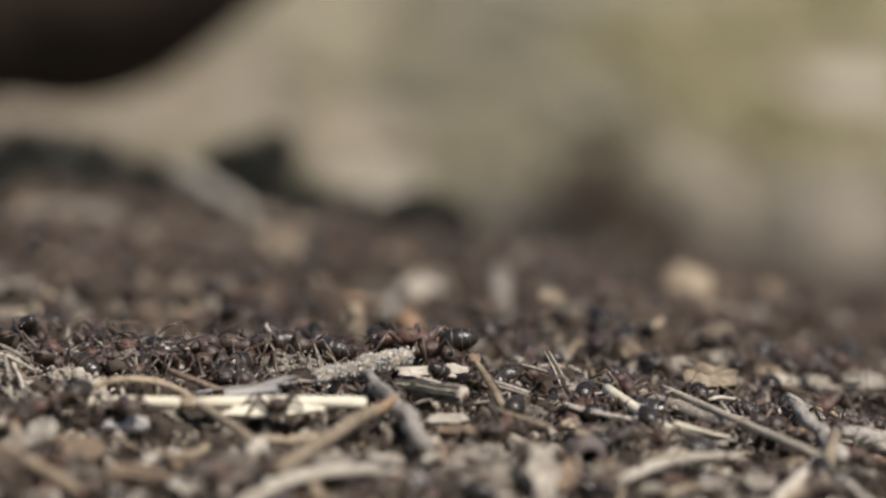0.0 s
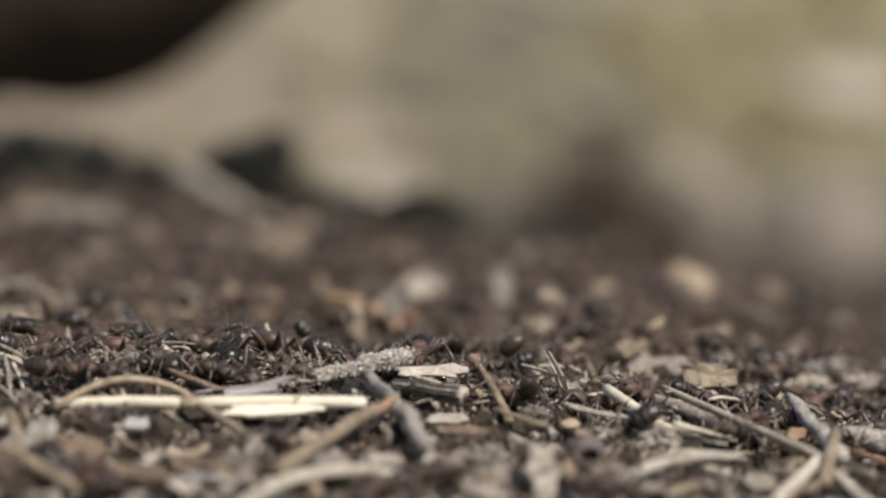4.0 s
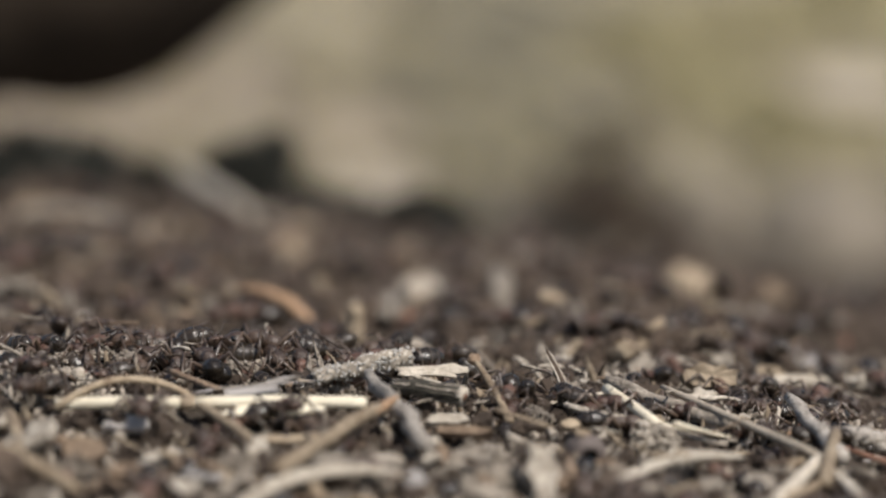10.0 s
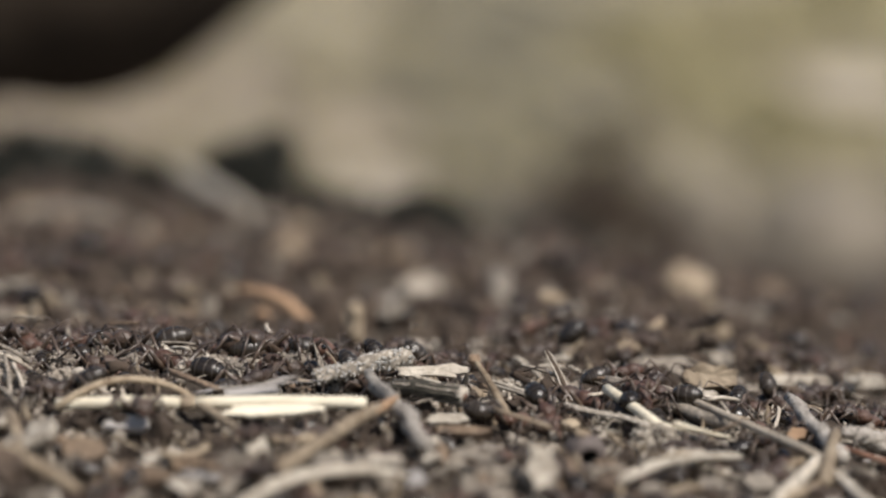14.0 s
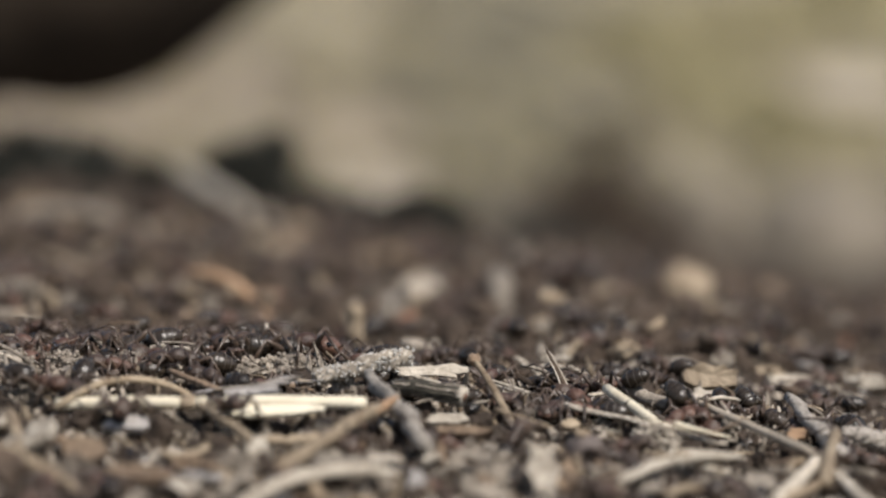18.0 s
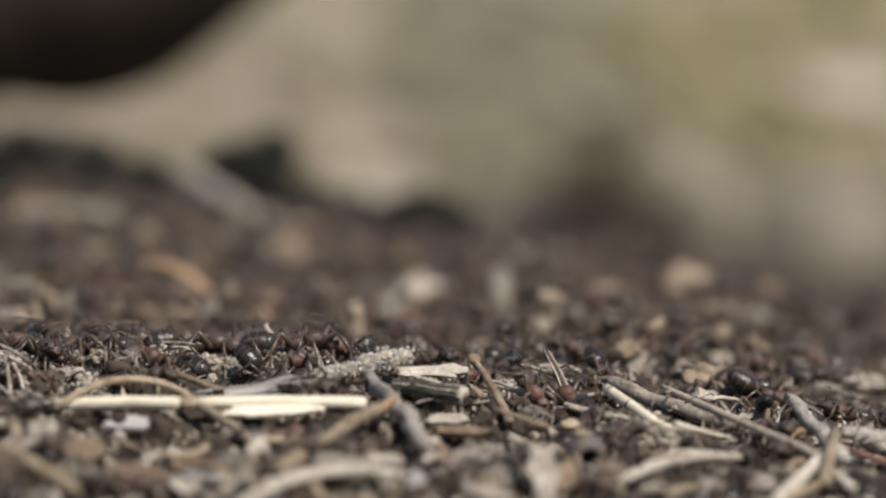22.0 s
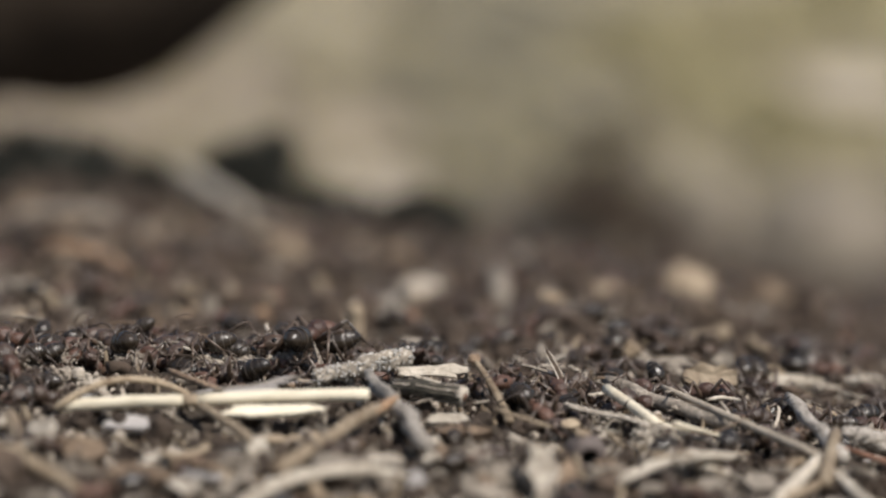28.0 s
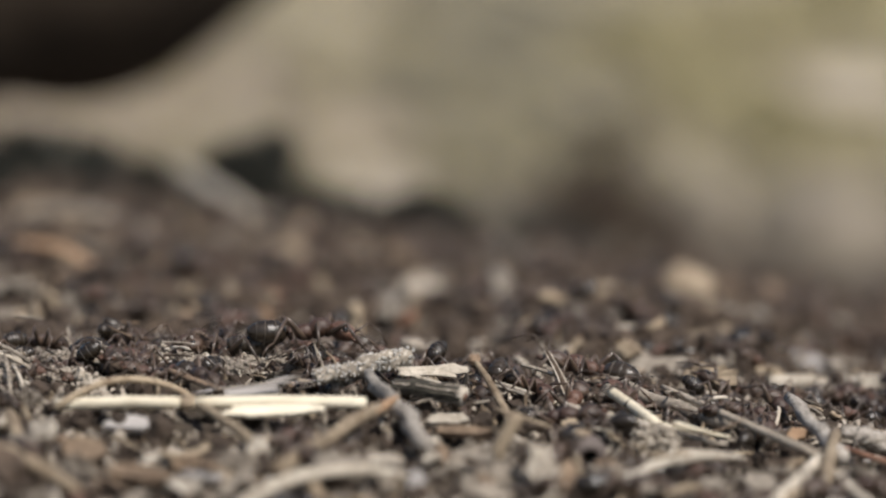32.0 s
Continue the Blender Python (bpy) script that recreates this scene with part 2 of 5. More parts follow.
def ground_up(x, y, e=0.0015):
    """The ground's normal, over a few millimetres."""
    return Vector((mound(x - e, y) - mound(x + e, y), mound(x, y - e) - mound(x, y + e), 2 * e)).normalized()


def ticks(lo, hi, step, reach):
    """Even steps between lo and hi, then growing ones out to reach."""
    mid = list(np.arange(lo, hi, step))
    low, high, d = [lo], [mid[-1]], step
    while high[-1] < reach:
        d *= 1.22
        low.append(low[-1] - d)
        high.append(high[-1] + d)
    return low[:0:-1] + mid + high[1:]


def build_ground():
    xs, ys = ticks(-0.066, 0.066, 0.0007, 400), ticks(0.238, 0.470, 0.0008, 400)
    vs = [(x, y, ground_z(x, y)) for y in ys for x in xs]
    nx = len(xs)
    fs = [(j * nx + i, j * nx + i + 1, (j + 1) * nx + i + 1, (j + 1) * nx + i) for j in range(len(ys) - 1) for i in range(nx - 1)]
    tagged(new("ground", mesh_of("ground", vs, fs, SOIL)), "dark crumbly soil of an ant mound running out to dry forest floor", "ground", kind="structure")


build_ground()


# ---- dead bits of plants on the mound ----
MM = 0.001


def mm(p):
    return Vector(p) * MM


def twig(name, a, b, r0, r1, sag, material, label, category, seed, rough=0.25, flat=1.0, n=9, segs=10):
    """A tapered stalk or twig from a to b (millimetres), bowed by sag, with rough bark and blunt ends."""
    pts = bend(mm(a), mm(b), mm(sag), n, min(r0, r1) * MM * rough * 1.6, seed * 1.37)
    c, pts = centred(pts)
    rad = [(r0 + (r1 - r0) * i / (n - 1)) * MM for i in range(n)]
    rad[0] *= 0.8
    rad[-1] *= 0.8
    ob = new(name, mesh_of(name, *tube(pts, rad, segs, rough, seed, flat), material))
    ob.location = c
    return tagged(ob, label, category)


def flake(name, at, length, width, thick, turn, material, label, category, seed, curl=0.15, ragged=0.25):
    """A curled flake of bark, wood or leaf, lying at a place with its own tilt."""
    me = mesh_of(name, *slab(length * MM, width * MM, thick * MM, seed, curl, 12, ragged), material, False)
    ob = new(name, me)
    ob.matrix_basis = pose(*mm(at), *turn)
    return tagged(ob, label, category)


def lump(name, at, size, material, label, category, seed, rough=0.25, segs=14):
    """A pebble or clod, half sunk where it lies."""
    me = mesh_of(name, *ball((0, 0, 0), mm(size), segs, segs * 2 // 3, rough, seed, 2.6 if segs > 14 else 1.6), material)
    ob = new(name, me)
    ob.matrix_basis = pose(*mm(at), 0, 0, seed * 40 % 180)
    return tagged(ob, label, category)


def clod(at, size, material, label, seed):
    """A clod of soil: a lumpy core crusted with grains."""
    rnd = random.Random(seed)
    w, d, h = mm(size)
    pieces = [ball((0, 0, 0), (w * 0.9, d * 0.9, h * 0.9), 16, 10, 0.5, seed, 2.6)]
    grain_v, grain_f = ball((0, 0, 0), (1, 1, 1), 6, 4)
    for i in range(150):
        a, t = rnd.uniform(0, 6.283), math.acos(rnd.uniform(-0.2, 1))
        u = Vector((math.sin(t) * math.cos(a), math.sin(t) * math.sin(a), math.cos(t)))
        f = 0.9 + 0.45 * noise.fractal(u * 2.6 + Vector((seed * 3.7, seed, 0)), 0.7, 2.1, 3)
        p = Vector((u.x * w, u.y * d, u.z * h)) * f
        r = rnd.uniform(0.06, 0.24) * MM
        pieces.append(([p + Vector((v.x * rnd.uniform(0.6, 1.3), v.y * rnd.uniform(0.6, 1.3), v.z * rnd.uniform(0.6, 1.2))) * r for v in grain_v], grain_f))
    ob = new("clod", mesh_of("clod", *joined(*pieces), material, False))
    ob.location = mm(at)
    return tagged(ob, label, "clod", "clods on the mound")


def build_straw(a, b, c, d, r):
    """The long cream straw: two lengths of hollow stalk with a swollen node between them."""
    mid = (mm(a) + mm(d)) / 2
    thing = new("straw")
    thing.location = mid
    for i, (p, q) in enumerate(((a, b), (c, d))):
        pts = bend(mm(p) - mid, mm(q) - mid, (0, 0, 0.0001), 13, 0.00006, i + 3)
        part("stalk", mesh_of("stalk", *tube(pts, [r * MM * (1 if 0 < k < 12 else 0.9) for k in range(13)], 14, 0.05, i), STRAW), thing)
    pts = bend(mm(b) - mid, mm(c) - mid, (0, 0, 0), 5)
    part("node", mesh_of("node", *tube(pts, [r * MM * k for k in (0.9, 1.06, 1.12, 1.06, 0.9)], 14, 0.08, 5), TAN_WOOD), thing, "darker swollen node")
    return tagged(thing, "long cream bleached straw lying across the mound", "straw")


def lichened_twig(a, b, r0, r1):
    """A stubby twig crusted all round with pale grains of lichen."""
    mid = (mm(a) + mm(b)) / 2
    rnd = random.Random(31)
    thing = new("lichened_twig")
    thing.location = mid
    pts = bend(mm(a) - mid, mm(b) - mid, (0, 0, 0.0001), 17, 0.0002, 3)
    rad = [(r0 + (r1 - r0) * i / 16) * MM * (1 + 0.12 * math.sin(i * 1.7)) for i in range(17)]
    rad[-1] *= 0.7
    part("bark", mesh_of("bark", *tube(pts, rad, 16, 0.5, 2), LICHEN), thing)
    grain_v, grain_f = ball((0, 0, 0), (1, 1, 1), 6, 4)
    pieces = []
    for i in range(520):
        k = rnd.uniform(0, 15.9)
        p = pts[int(k)].lerp(pts[int(k) + 1], k % 1)
        d = Vector((rnd.gauss(0, 0.3), rnd.gauss(0, 1), rnd.gauss(0, 1))).normalized()
        g = rnd.uniform(0.05, 0.15) * MM
        pieces.append(([p + d * rad[int(k)] * rnd.uniform(0.9, 1.12) + Vector((v.x, v.y, v.z)) * g * rnd.uniform(0.7, 1.2) for v in grain_v], grain_f))
    part("lichen_crust", mesh_of("lichen_crust", *joined(*pieces), LICHEN_CRUST, False), thing, "pale grey granular lichen crust")
    tagged(thing, "stubby twig crusted with pale grey lichen", "twig")


def hollow_twig(a, b, r):
    """A short ridged twig with a hollow broken end."""
    mid = (mm(a) + mm(b)) / 2
    thing = new("hollow_twig")
    thing.location = mid
    pts = bend(mm(a) - mid, mm(b) - mid, (0, 0, 0.0001), 11, 0.0001, 8)
    part("bark", mesh_of("bark", *tube(pts, [r * MM * (0.7 + 0.03 * k) for k in range(11)], 14, 0.4, 2, cap=False), DARK_BARK), thing)
    d = (pts[-1] - pts[-2]).normalized()
    side = d.cross(Vector((0, 0, 1))).normalized()
    over = side.cross(d)
    rnd = random.Random(17)
    for k in range(13):
        a, first = k * 0.483 + rnd.uniform(-0.1, 0.1), rnd.choice((0, 0, 2, 4))
        line = [p + (side * math.cos(a + rnd.uniform(-0.09, 0.09)) + over * math.sin(a)) * r * MM * (0.68 + 0.03 * (i + first)) for i, p in enumerate(pts[first:])]
        part("bark_ridge", mesh_of("bark_ridge", *tube(line, [r * MM * rnd.uniform(0.07, 0.14) for p in line], 6, 0.4, k), (DARK_BARK, LICHEN, DARK_BARK, GREY_BARK)[k % 4]), thing)
    ring = [pts[-1] - d * 0.0004, pts[-1] + d * 0.00008, pts[-1] + d * 0.00008, pts[-1] - d * 0.0006]
    part("broken_end", mesh_of("broken_end", *tube(ring, [r * MM * k for k in (0.98, 0.95, 0.55, 0.45)], 14, 0.2, 4), PALE), thing, "pale hollow broken end")
    part("hollow", mesh_of("hollow", *tube([pts[-1] - d * 0.0002, pts[-1] + d * 0.00012], [r * MM * 0.42] * 2, 12, 0.2, 6), RED_CHIP), thing, "dark red-brown pith")
    tagged(thing, "short ridged twig with a hollow end on the mound", "twig")


def knobbed_twig(a, b, r0, r1):
    """A leaning twig with a small knob on its upper end."""
    base = mm(b)
    thing = new("knobbed_twig")
    thing.location = base
    pts = bend(mm(a) - base, (0, 0, 0), (0.0002, 0, 0), 11, 0.00008, 4)
    part("stem", mesh_of("stem", *tube(pts, [(r0 + (r1 - r0) * k / 10) * MM for k in range(11)], 10, 0.15, 1), TAN_WOOD), thing)
    part("knob", mesh_of("knob", *ball(pts[0], (0.00054, 0.0005, 0.00048), 14, 9, 0.35, 3), BROWN_WOOD), thing, "brown knob")
    tagged(thing, "leaning tan twig with a brown knob at its tip", "twig")


def snapped_twig(a, b, r0, r1):
    """A tan twig whose upper end is snapped off, showing orange wood."""
    mid = (mm(a) + mm(b)) / 2
    thing = new("snapped_twig")
    thing.location = mid
    pts = bend(mm(a) - mid, mm(b) - mid, (0, 0, 0.0001), 15, 0.0002, 9)
    rad = [(r0 + (r1 - r0) * k / 14) * MM for k in range(15)]
    part("bark", mesh_of("bark", *tube(pts[:13], rad[:13], 12, 0.4, 9), TAN_WOOD), thing)
    for k, (c, off) in enumerate(((1.0, 0.0), (0.55, 0.5), (0.5, -0.5))):
        line = [p + Vector((off * rad[-1], 0, 0.3 * off * rad[-1])) for p in pts[11:15]]
        part("splintered_end", mesh_of("splintered_end", *tube(line, [rad[-1] * c * f for f in (1.0, 0.98, 0.8, 0.3)], 8, 0.3, k), ORANGE), thing, "orange splintered end")
    tagged(thing, "orange-brown twig with a snapped orange end", "twig")


def split_sliver(a, b, r):
    """A dark upright sliver of a needle, split along, with pale edges."""
    base = mm(b)
    thing = new("split_needle")
    thing.location = base
    for k, (m, w) in enumerate(((DARK_CHIP, 0.95), (PALE, 0.28), (PALE, 0.24))):
        off = Vector(((0, 0.85, -0.75)[k] * r, -0.8 * r if k else 0, 0)) * MM
        pts = bend(mm(a) - base + off * (0.6 if k else 1), off, (0.00015, 0, 0), 9, 0.00004, k)
        part("blade" if k == 0 else "edge", mesh_of("blade", *tube(pts, [r * w * MM * (0.5 + 0.06 * i) for i in range(9)], 8, 0.1, k), m), thing)
    tagged(thing, "dark split needle with pale edges standing in crumbs", "needle")


def cut_stem(a, b, r):
    """A clean white length of stem with a dark hollow end."""
    mid = (mm(a) + mm(b)) / 2
    thing = new("cut_stem")
    thing.location = mid
    pts = bend(mm(a) - mid, mm(b) - mid, (0, 0, 0.00005), 7)
    part("stem", mesh_of("stem", *tube(pts, [r * MM] * 7, 12, 0.05, 1), STRAW), thing)
    d = (pts[-1] - pts[-2]).normalized()
    dark = pts[0].lerp(pts[-1], 0.46)
    part("ring", mesh_of("ring", *tube([dark - d * 0.00012, dark + d * 0.00012], [r * MM * 1.08] * 2, 14, 0.05, 3), DARK_CHIP), thing, "dark ring round the stem")
    part("pith", mesh_of("pith", *tube([pts[-1] - d * 0.0001, pts[-1] + d * 0.00004], [r * MM * 0.6] * 2, 10), DARK_CHIP), thing, "dark pith")
    return tagged(thing, "clean white piece of stem lying in crumbs", "stem")


def seed_shell(at, r):
    """A dark empty seed shell with a hole that opens to the front."""
    thing = new("seed_shell")
    thing.matrix_basis = pose(*mm(at), 10, 0, 12)
    vs, fs = [], []
    rings = ((-1.0, 0.1), (-0.85, 0.55), (-0.4, 0.92), (0.0, 1.0), (0.4, 0.9), (0.72, 0.70), (0.88, 0.46), (0.7, 0.40), (-0.5, 0.44))
    for y, w in rings:
        for k in range(16):
            t = 2 * math.pi * k / 16
            f = 1 + 0.12 * noise.noise((math.cos(t) * 2, math.sin(t) * 2, y * 2))
            vs.append((math.cos(t) * w * r * f * MM, -y * r * 0.9 * MM, math.sin(t) * w * r * f * 0.95 * MM))
    for j in range(len(rings) - 1):
        for k in range(16):
            a, b = j * 16 + k, j * 16 + (k + 1) % 16
            fs.append([a, b, b + 16, a + 16])
    fs.append([len(vs) - 1 - k for k in range(16)])
    part("shell", mesh_of("shell", vs, fs, PURPLE), thing)
    part("husk", mesh_of("husk", *slab(r * 1.2 * MM, r * 0.6 * MM, 0.0002, 5, 0.3), TAN_WOOD, False), thing, "torn tan husk", pose(-0.2 * MM, 0.2 * MM, r * 0.95 * MM, 20, 10, 30))
    tagged(thing, "dark hollow seed shell with a torn husk", "seed")


def carried_bract(a, b, r):
    """A curved orange-tan bract that the ants carry along."""
    mid = (mm(a) + mm(b)) / 2
    pts = bend(mm(a) - mid, mm(b) - mid, (0.001, 0, 0.0012), 11, 0.0001, 2)
    me = mesh_of("bract", *tube(pts, [r * MM * math.sin(0.35 + 2.5 * k / 10) for k in range(11)], 12, 0.2, 3, 0.7), ORANGE)
    ob = new("bract", me)
    ob.location = mid
    return tagged(ob, "curved orange-tan bract dragged over the mound by ants", "bract")


STRAW_THING = build_straw((-28.9, 266.7, 260.3), (-19.6, 266.7, 260.4), (-18.5, 266.7, 260.4), (-5.7, 266.7, 260.4), 0.49)
flake("bark_strip", (-14.2, 270.9, 260.9), 10.4, 1.7, 0.3, (52, -5, 2), LILAC, "flat pale grey strip of old bark behind the straw", "bark strip", 2, 0.25, 0.7)
twig("fibre", (-18.9, 269.9, 260.7), (-9.6, 270.0, 261.6), 0.16, 0.07, (0.0, 0, 0.1), LILAC, "grey fibre peeling off a bark strip", "fibre", 131, rough=0.3, flat=0.6, n=13)
twig("fibre", (-17.4, 269.7, 261.0), (-10.6, 270.2, 262.0), 0.12, 0.06, (0.0, 0, -0.1), GREY_BARK, "thin dark-grained fibre along a bark strip", "fibre", 132, rough=0.3, flat=0.6, n=13)
flake("straw_sheath", (-12.7, 265.8, 259.9), 8.6, 1.3, 0.34, (40, -3, -2), STRAW, "split cream sheath of a dry grass stem", "straw", 3, 0.2, 0.3)
twig("grass_stalk", (-20.1, 269.9, 260.5), (-13.7, 259.1, 258.6), 0.34, 0.41, (0.0, 0, 0.3), TAN_WOOD, "thin tan grass stalk crossing the straw", "stalk", 4, rough=0.1, flat=1.0)
twig("grass_stalk", (-21.2, 276.5, 261.5), (-16.7, 269.9, 260.8), 0.26, 0.26, (0.0, 0, 0.0), BROWN_WOOD, "thin brown stalk leaning on the straw", "stalk", 5, rough=0.1, flat=1.0)
twig("grass_stalk", (-28.9, 265.9, 260.1), (-18.7, 269.8, 260.2), 0.27, 0.26, (0.0, 0, 1.9), TAN_WOOD, "thin dry stalk arched behind the straw", "stalk", 6, rough=0.08, flat=1.0, n=15)
lichened_twig((-9.9, 275.9, 261.0), (-2.5, 278.8, 262.2), 0.55, 0.80)
twig("twig", (-5.7, 274.0, 261.7), (-1.1, 257.6, 258.5), 0.43, 0.73, (0.0, 0, 0.0), GREY_TWIG, "short grey-brown twig with flaking bark", "twig", 8, rough=0.55, flat=1.0, n=13, segs=12)
snapped_twig((-11.8, 251.2, 257.8), (-3.5, 266.4, 260.9), 0.60, 0.46)
flake("leaf_stalk", (-0.6, 277.5, 261.3), 7.5, 1.5, 0.31, (58, 0, 6), PALE, "pale bleached leaf stalk with ragged ends", "leaf stalk", 10, 0.2, 0.5)
hollow_twig((-3.8, 274.4, 260.6), (1.6, 272.5, 260.0), 0.78)
knobbed_twig((2.4, 277.8, 262.2), (5.1, 271.3, 258.2), 0.22, 0.38)
twig("needle", (3.7, 280.9, 260.1), (6.8, 277.8, 259.5), 0.16, 0.18, (0.0, 0, 0.0), PALE, "pale split needle half buried in crumbs", "needle", 13, rough=0.05, flat=1.0)
twig("needle", (3.9, 279.9, 259.9), (6.6, 277.3, 259.4), 0.11, 0.13, (0.0, 0, 0.0), PALE, "pale split needle half buried in crumbs", "needle", 14, rough=0.05, flat=1.0)
split_sliver((8.2, 283.4, 262.1), (10.0, 279.0, 258.5), 0.36)
cut_stem((12.7, 277.7, 259.9), (16.3, 270.1, 258.2), 0.42)
twig("grass_haulm", (17.2, 280.8, 259.6), (27.4, 262.5, 257.2), 0.24, 0.36, (0.0, 0, 0.0), HAULM, "long thin grey-tan stem lying across the crumbs", "stem", 17, rough=0.08, flat=1.0, n=15)
twig("twig", (27.2, 281.2, 258.7), (29.5, 262.9, 256.8), 0.49, 0.62, (0.0, 0, 0.0), GREY_TWIG, "knobby grey twig with peeling bark", "twig", 18, rough=0.5, flat=1.0, n=13, segs=12)
twig("stalk_stub", (29.6, 269.1, 258.0), (27.4, 256.0, 256.1), 0.47, 0.57, (0.0, 0, 0.0), TAN_WOOD, "upright yellowish stub of a dry stalk", "stalk", 19, rough=0.25, flat=1.0)
twig("grass_stalk", (27.8, 263.1, 256.8), (23.3, 249.4, 255.9), 0.50, 0.55, (0.0, 0, 0.0), PALE, "pale dry stalk fork lying on litter", "stalk", 20, rough=0.15, flat=1.0)
twig("grass_stalk", (28.2, 260.5, 256.4), (30.3, 250.9, 255.3), 0.37, 0.44, (0.0, 0, 0.0), PALE, "pale dry stalk fork lying on litter", "stalk", 21, rough=0.15, flat=1.0)
twig("grass_stalk", (23.9, 250.2, 256.0), (28.6, 259.6, 256.0), 0.40, 0.33, (0.0, 0, 0.0), TAN_WOOD, "tan stalk end lying among crossed stems", "stalk", 22, rough=0.15, flat=1.0)
twig("dry_root", (12.3, 251.5, 257.0), (22.0, 262.5, 256.9), 0.36, 0.34, (0.0, 0, 0.8), PALE, "curved pale dry root bow on the litter", "root", 23, rough=0.4, flat=1.0, n=15)
twig("stick", (9.4, 274.2, 259.2), (21.2, 267.0, 257.2), 0.39, 0.25, (0.0, 0, 0.0), LICHEN, "grey splintered stick sunk in crumbs", "stick", 24, rough=0.45, flat=0.6, n=13)
twig("stick", (12.9, 283.7, 259.6), (21.9, 272.9, 257.7), 0.58, 0.56, (0.0, 0, 0.0), GREY_BARK, "thick weathered stick lying behind thin stems", "stick", 25, rough=0.3, flat=1.0, n=13)
twig("splinter", (15.3, 271.1, 258.3), (21.6, 268.2, 257.6), 0.24, 0.11, (0.0, 0, 0.0), STRAW, "white splinter tip of a stick", "splinter", 26, rough=0.2, flat=1.0)
twig("splinter", (17.3, 268.6, 258.6), (20.8, 267.1, 257.9), 0.36, 0.11, (0.0, 0, 0.0), STRAW, "white curled splinter on the crumbs", "splinter", 27, rough=0.25, flat=0.6)
twig("fibre", (19.0, 267.6, 257.9), (22.7, 270.2, 258.7), 0.08, 0.06, (0.0, 0, -0.3), BROWN_WOOD, "thin dark fibre arched over the crumbs", "fibre", 28, rough=0.1, flat=1.0)
twig("splinter", (14.4, 271.6, 258.4), (20.3, 267.8, 257.3), 0.21, 0.13, (0.0, 0, 0.0), STRAW, "pale splinter of a broken stick", "splinter", 29, rough=0.2, flat=1.0)
clod((16.2, 269.0, 257.0), (2.2, 1.6, 1.3), LICHEN, "pale grey crumbly clod of soil on litter", 78)
flake("wood_flake", (18.3, 262.4, 257.0), 5.0, 1.4, 0.58, (30, 0, -8), PALE, "bleached flake of wood on litter", "wood flake", 31, 0.15, 0.25)
seed_shell((10.5, 262.0, 257.4), 1.55)
flake("bud_scale", (9.6, 269.1, 258.4), 1.9, 1.0, 0.43, (50, 0, 20), TAN_WOOD, "small tan scale on the litter", "scale", 33, 0.15, 0.25)
flake("wood_chip", (7.2, 252.6, 257.6), 3.2, 6.6, 1.0, (66, 0, 10), LICHEN, "upright pale chip of wood", "wood chip", 36, 0.2, 0.5)
clod((2.5, 259.3, 256.7), (3.1, 2.0, 1.5), GREY_BARK, "broad dark grey clod of soil on litter", 77)
flake("bark_flake", (-6.8, 255.4, 257.5), 6.1, 2.3, 0.73, (25, 0, 8), GREY_BARK, "broad grey-brown bark flake", "bark flake", 36, 0.15, 0.25)
flake("wood_chip", (-1.9, 250.2, 256.7), 1.4, 3.6, 0.79, (60, 0, -10), LILAC, "pale grey chip of wood", "wood chip", 37, 0.15, 0.25)
flake("leaf_scrap", (-13.2, 257.0, 257.8), 2.3, 4.8, 0.37, (60, 6, 14), PALE, "pale torn scrap of dry leaf", "leaf scrap", 38, 0.15, 0.5)
twig("twig", (-15.2, 246.0, 257.0), (-13.6, 252.5, 257.4), 0.50, 0.36, (0.0, 0, 0.2), GREY_BARK, "grey-brown twig lying on the litter", "twig", 39, rough=0.5, flat=1.0)
twig("grass_stalk", (-14.2, 242.4, 256.8), (-2.6, 252.7, 257.3), 0.46, 0.40, (0.0, 0, 1.3), PALE, "bowed pale dry stalk on the litter", "stalk", 40, rough=0.4, flat=1.0, n=13)
twig("grass_stalk", (-11.3, 251.8, 257.7), (-7.5, 244.8, 256.5), 0.36, 0.35, (0.0, 0, 0.0), TAN_WOOD, "short tan stalk on the litter", "stalk", 41, rough=0.25, flat=1.0)
twig("grass_stalk", (-32.4, 254.1, 259.3), (-25.1, 245.3, 257.6), 0.56, 0.44, (0.0, 0, 0.2), TAN_WOOD, "soft tan dead stalk", "stalk", 42, rough=0.5, flat=1.0)
twig("stalk_stub", (-32.2, 264.5, 260.1), (-30.1, 252.8, 258.1), 0.50, 0.60, (0.3, 0, 0.0), TAN_WOOD, "short tan stalk standing in litter", "stalk", 43, rough=0.25, flat=1.0)
flake("bark_flake", (-21.3, 251.7, 257.3), 6.0, 2.0, 1.0, (25, 0, -10), BROWN_WOOD, "rounded grey-brown bark flake on litter", "bark flake", 44, 0.4, 0.55)
flake("bark_flake", (-25.9, 257.4, 258.2), 3.7, 2.4, 0.73, (40, 0, 12), BROWN_WOOD, "brown bark flake on the litter", "bark flake", 45, 0.15, 0.25)
flake("wood_chip", (-23.1, 264.0, 259.2), 4.2, 1.7, 0.58, (35, 0, 3), LILAC, "grey chip of wood beneath the straw", "wood chip", 46, 0.15, 0.25)
flake("bud_scale", (-23.7, 249.5, 257.0), 1.4, 1.8, 0.55, (60, 0, 0), ORANGE, "orange bud scale on the litter", "scale", 47, 0.15, 0.25)
flake("bud_scale", (-9.7, 257.2, 257.8), 2.0, 1.6, 0.49, (60, 0, 20), ORANGE, "orange-tan bud scale on the litter", "scale", 48, 0.15, 0.25)
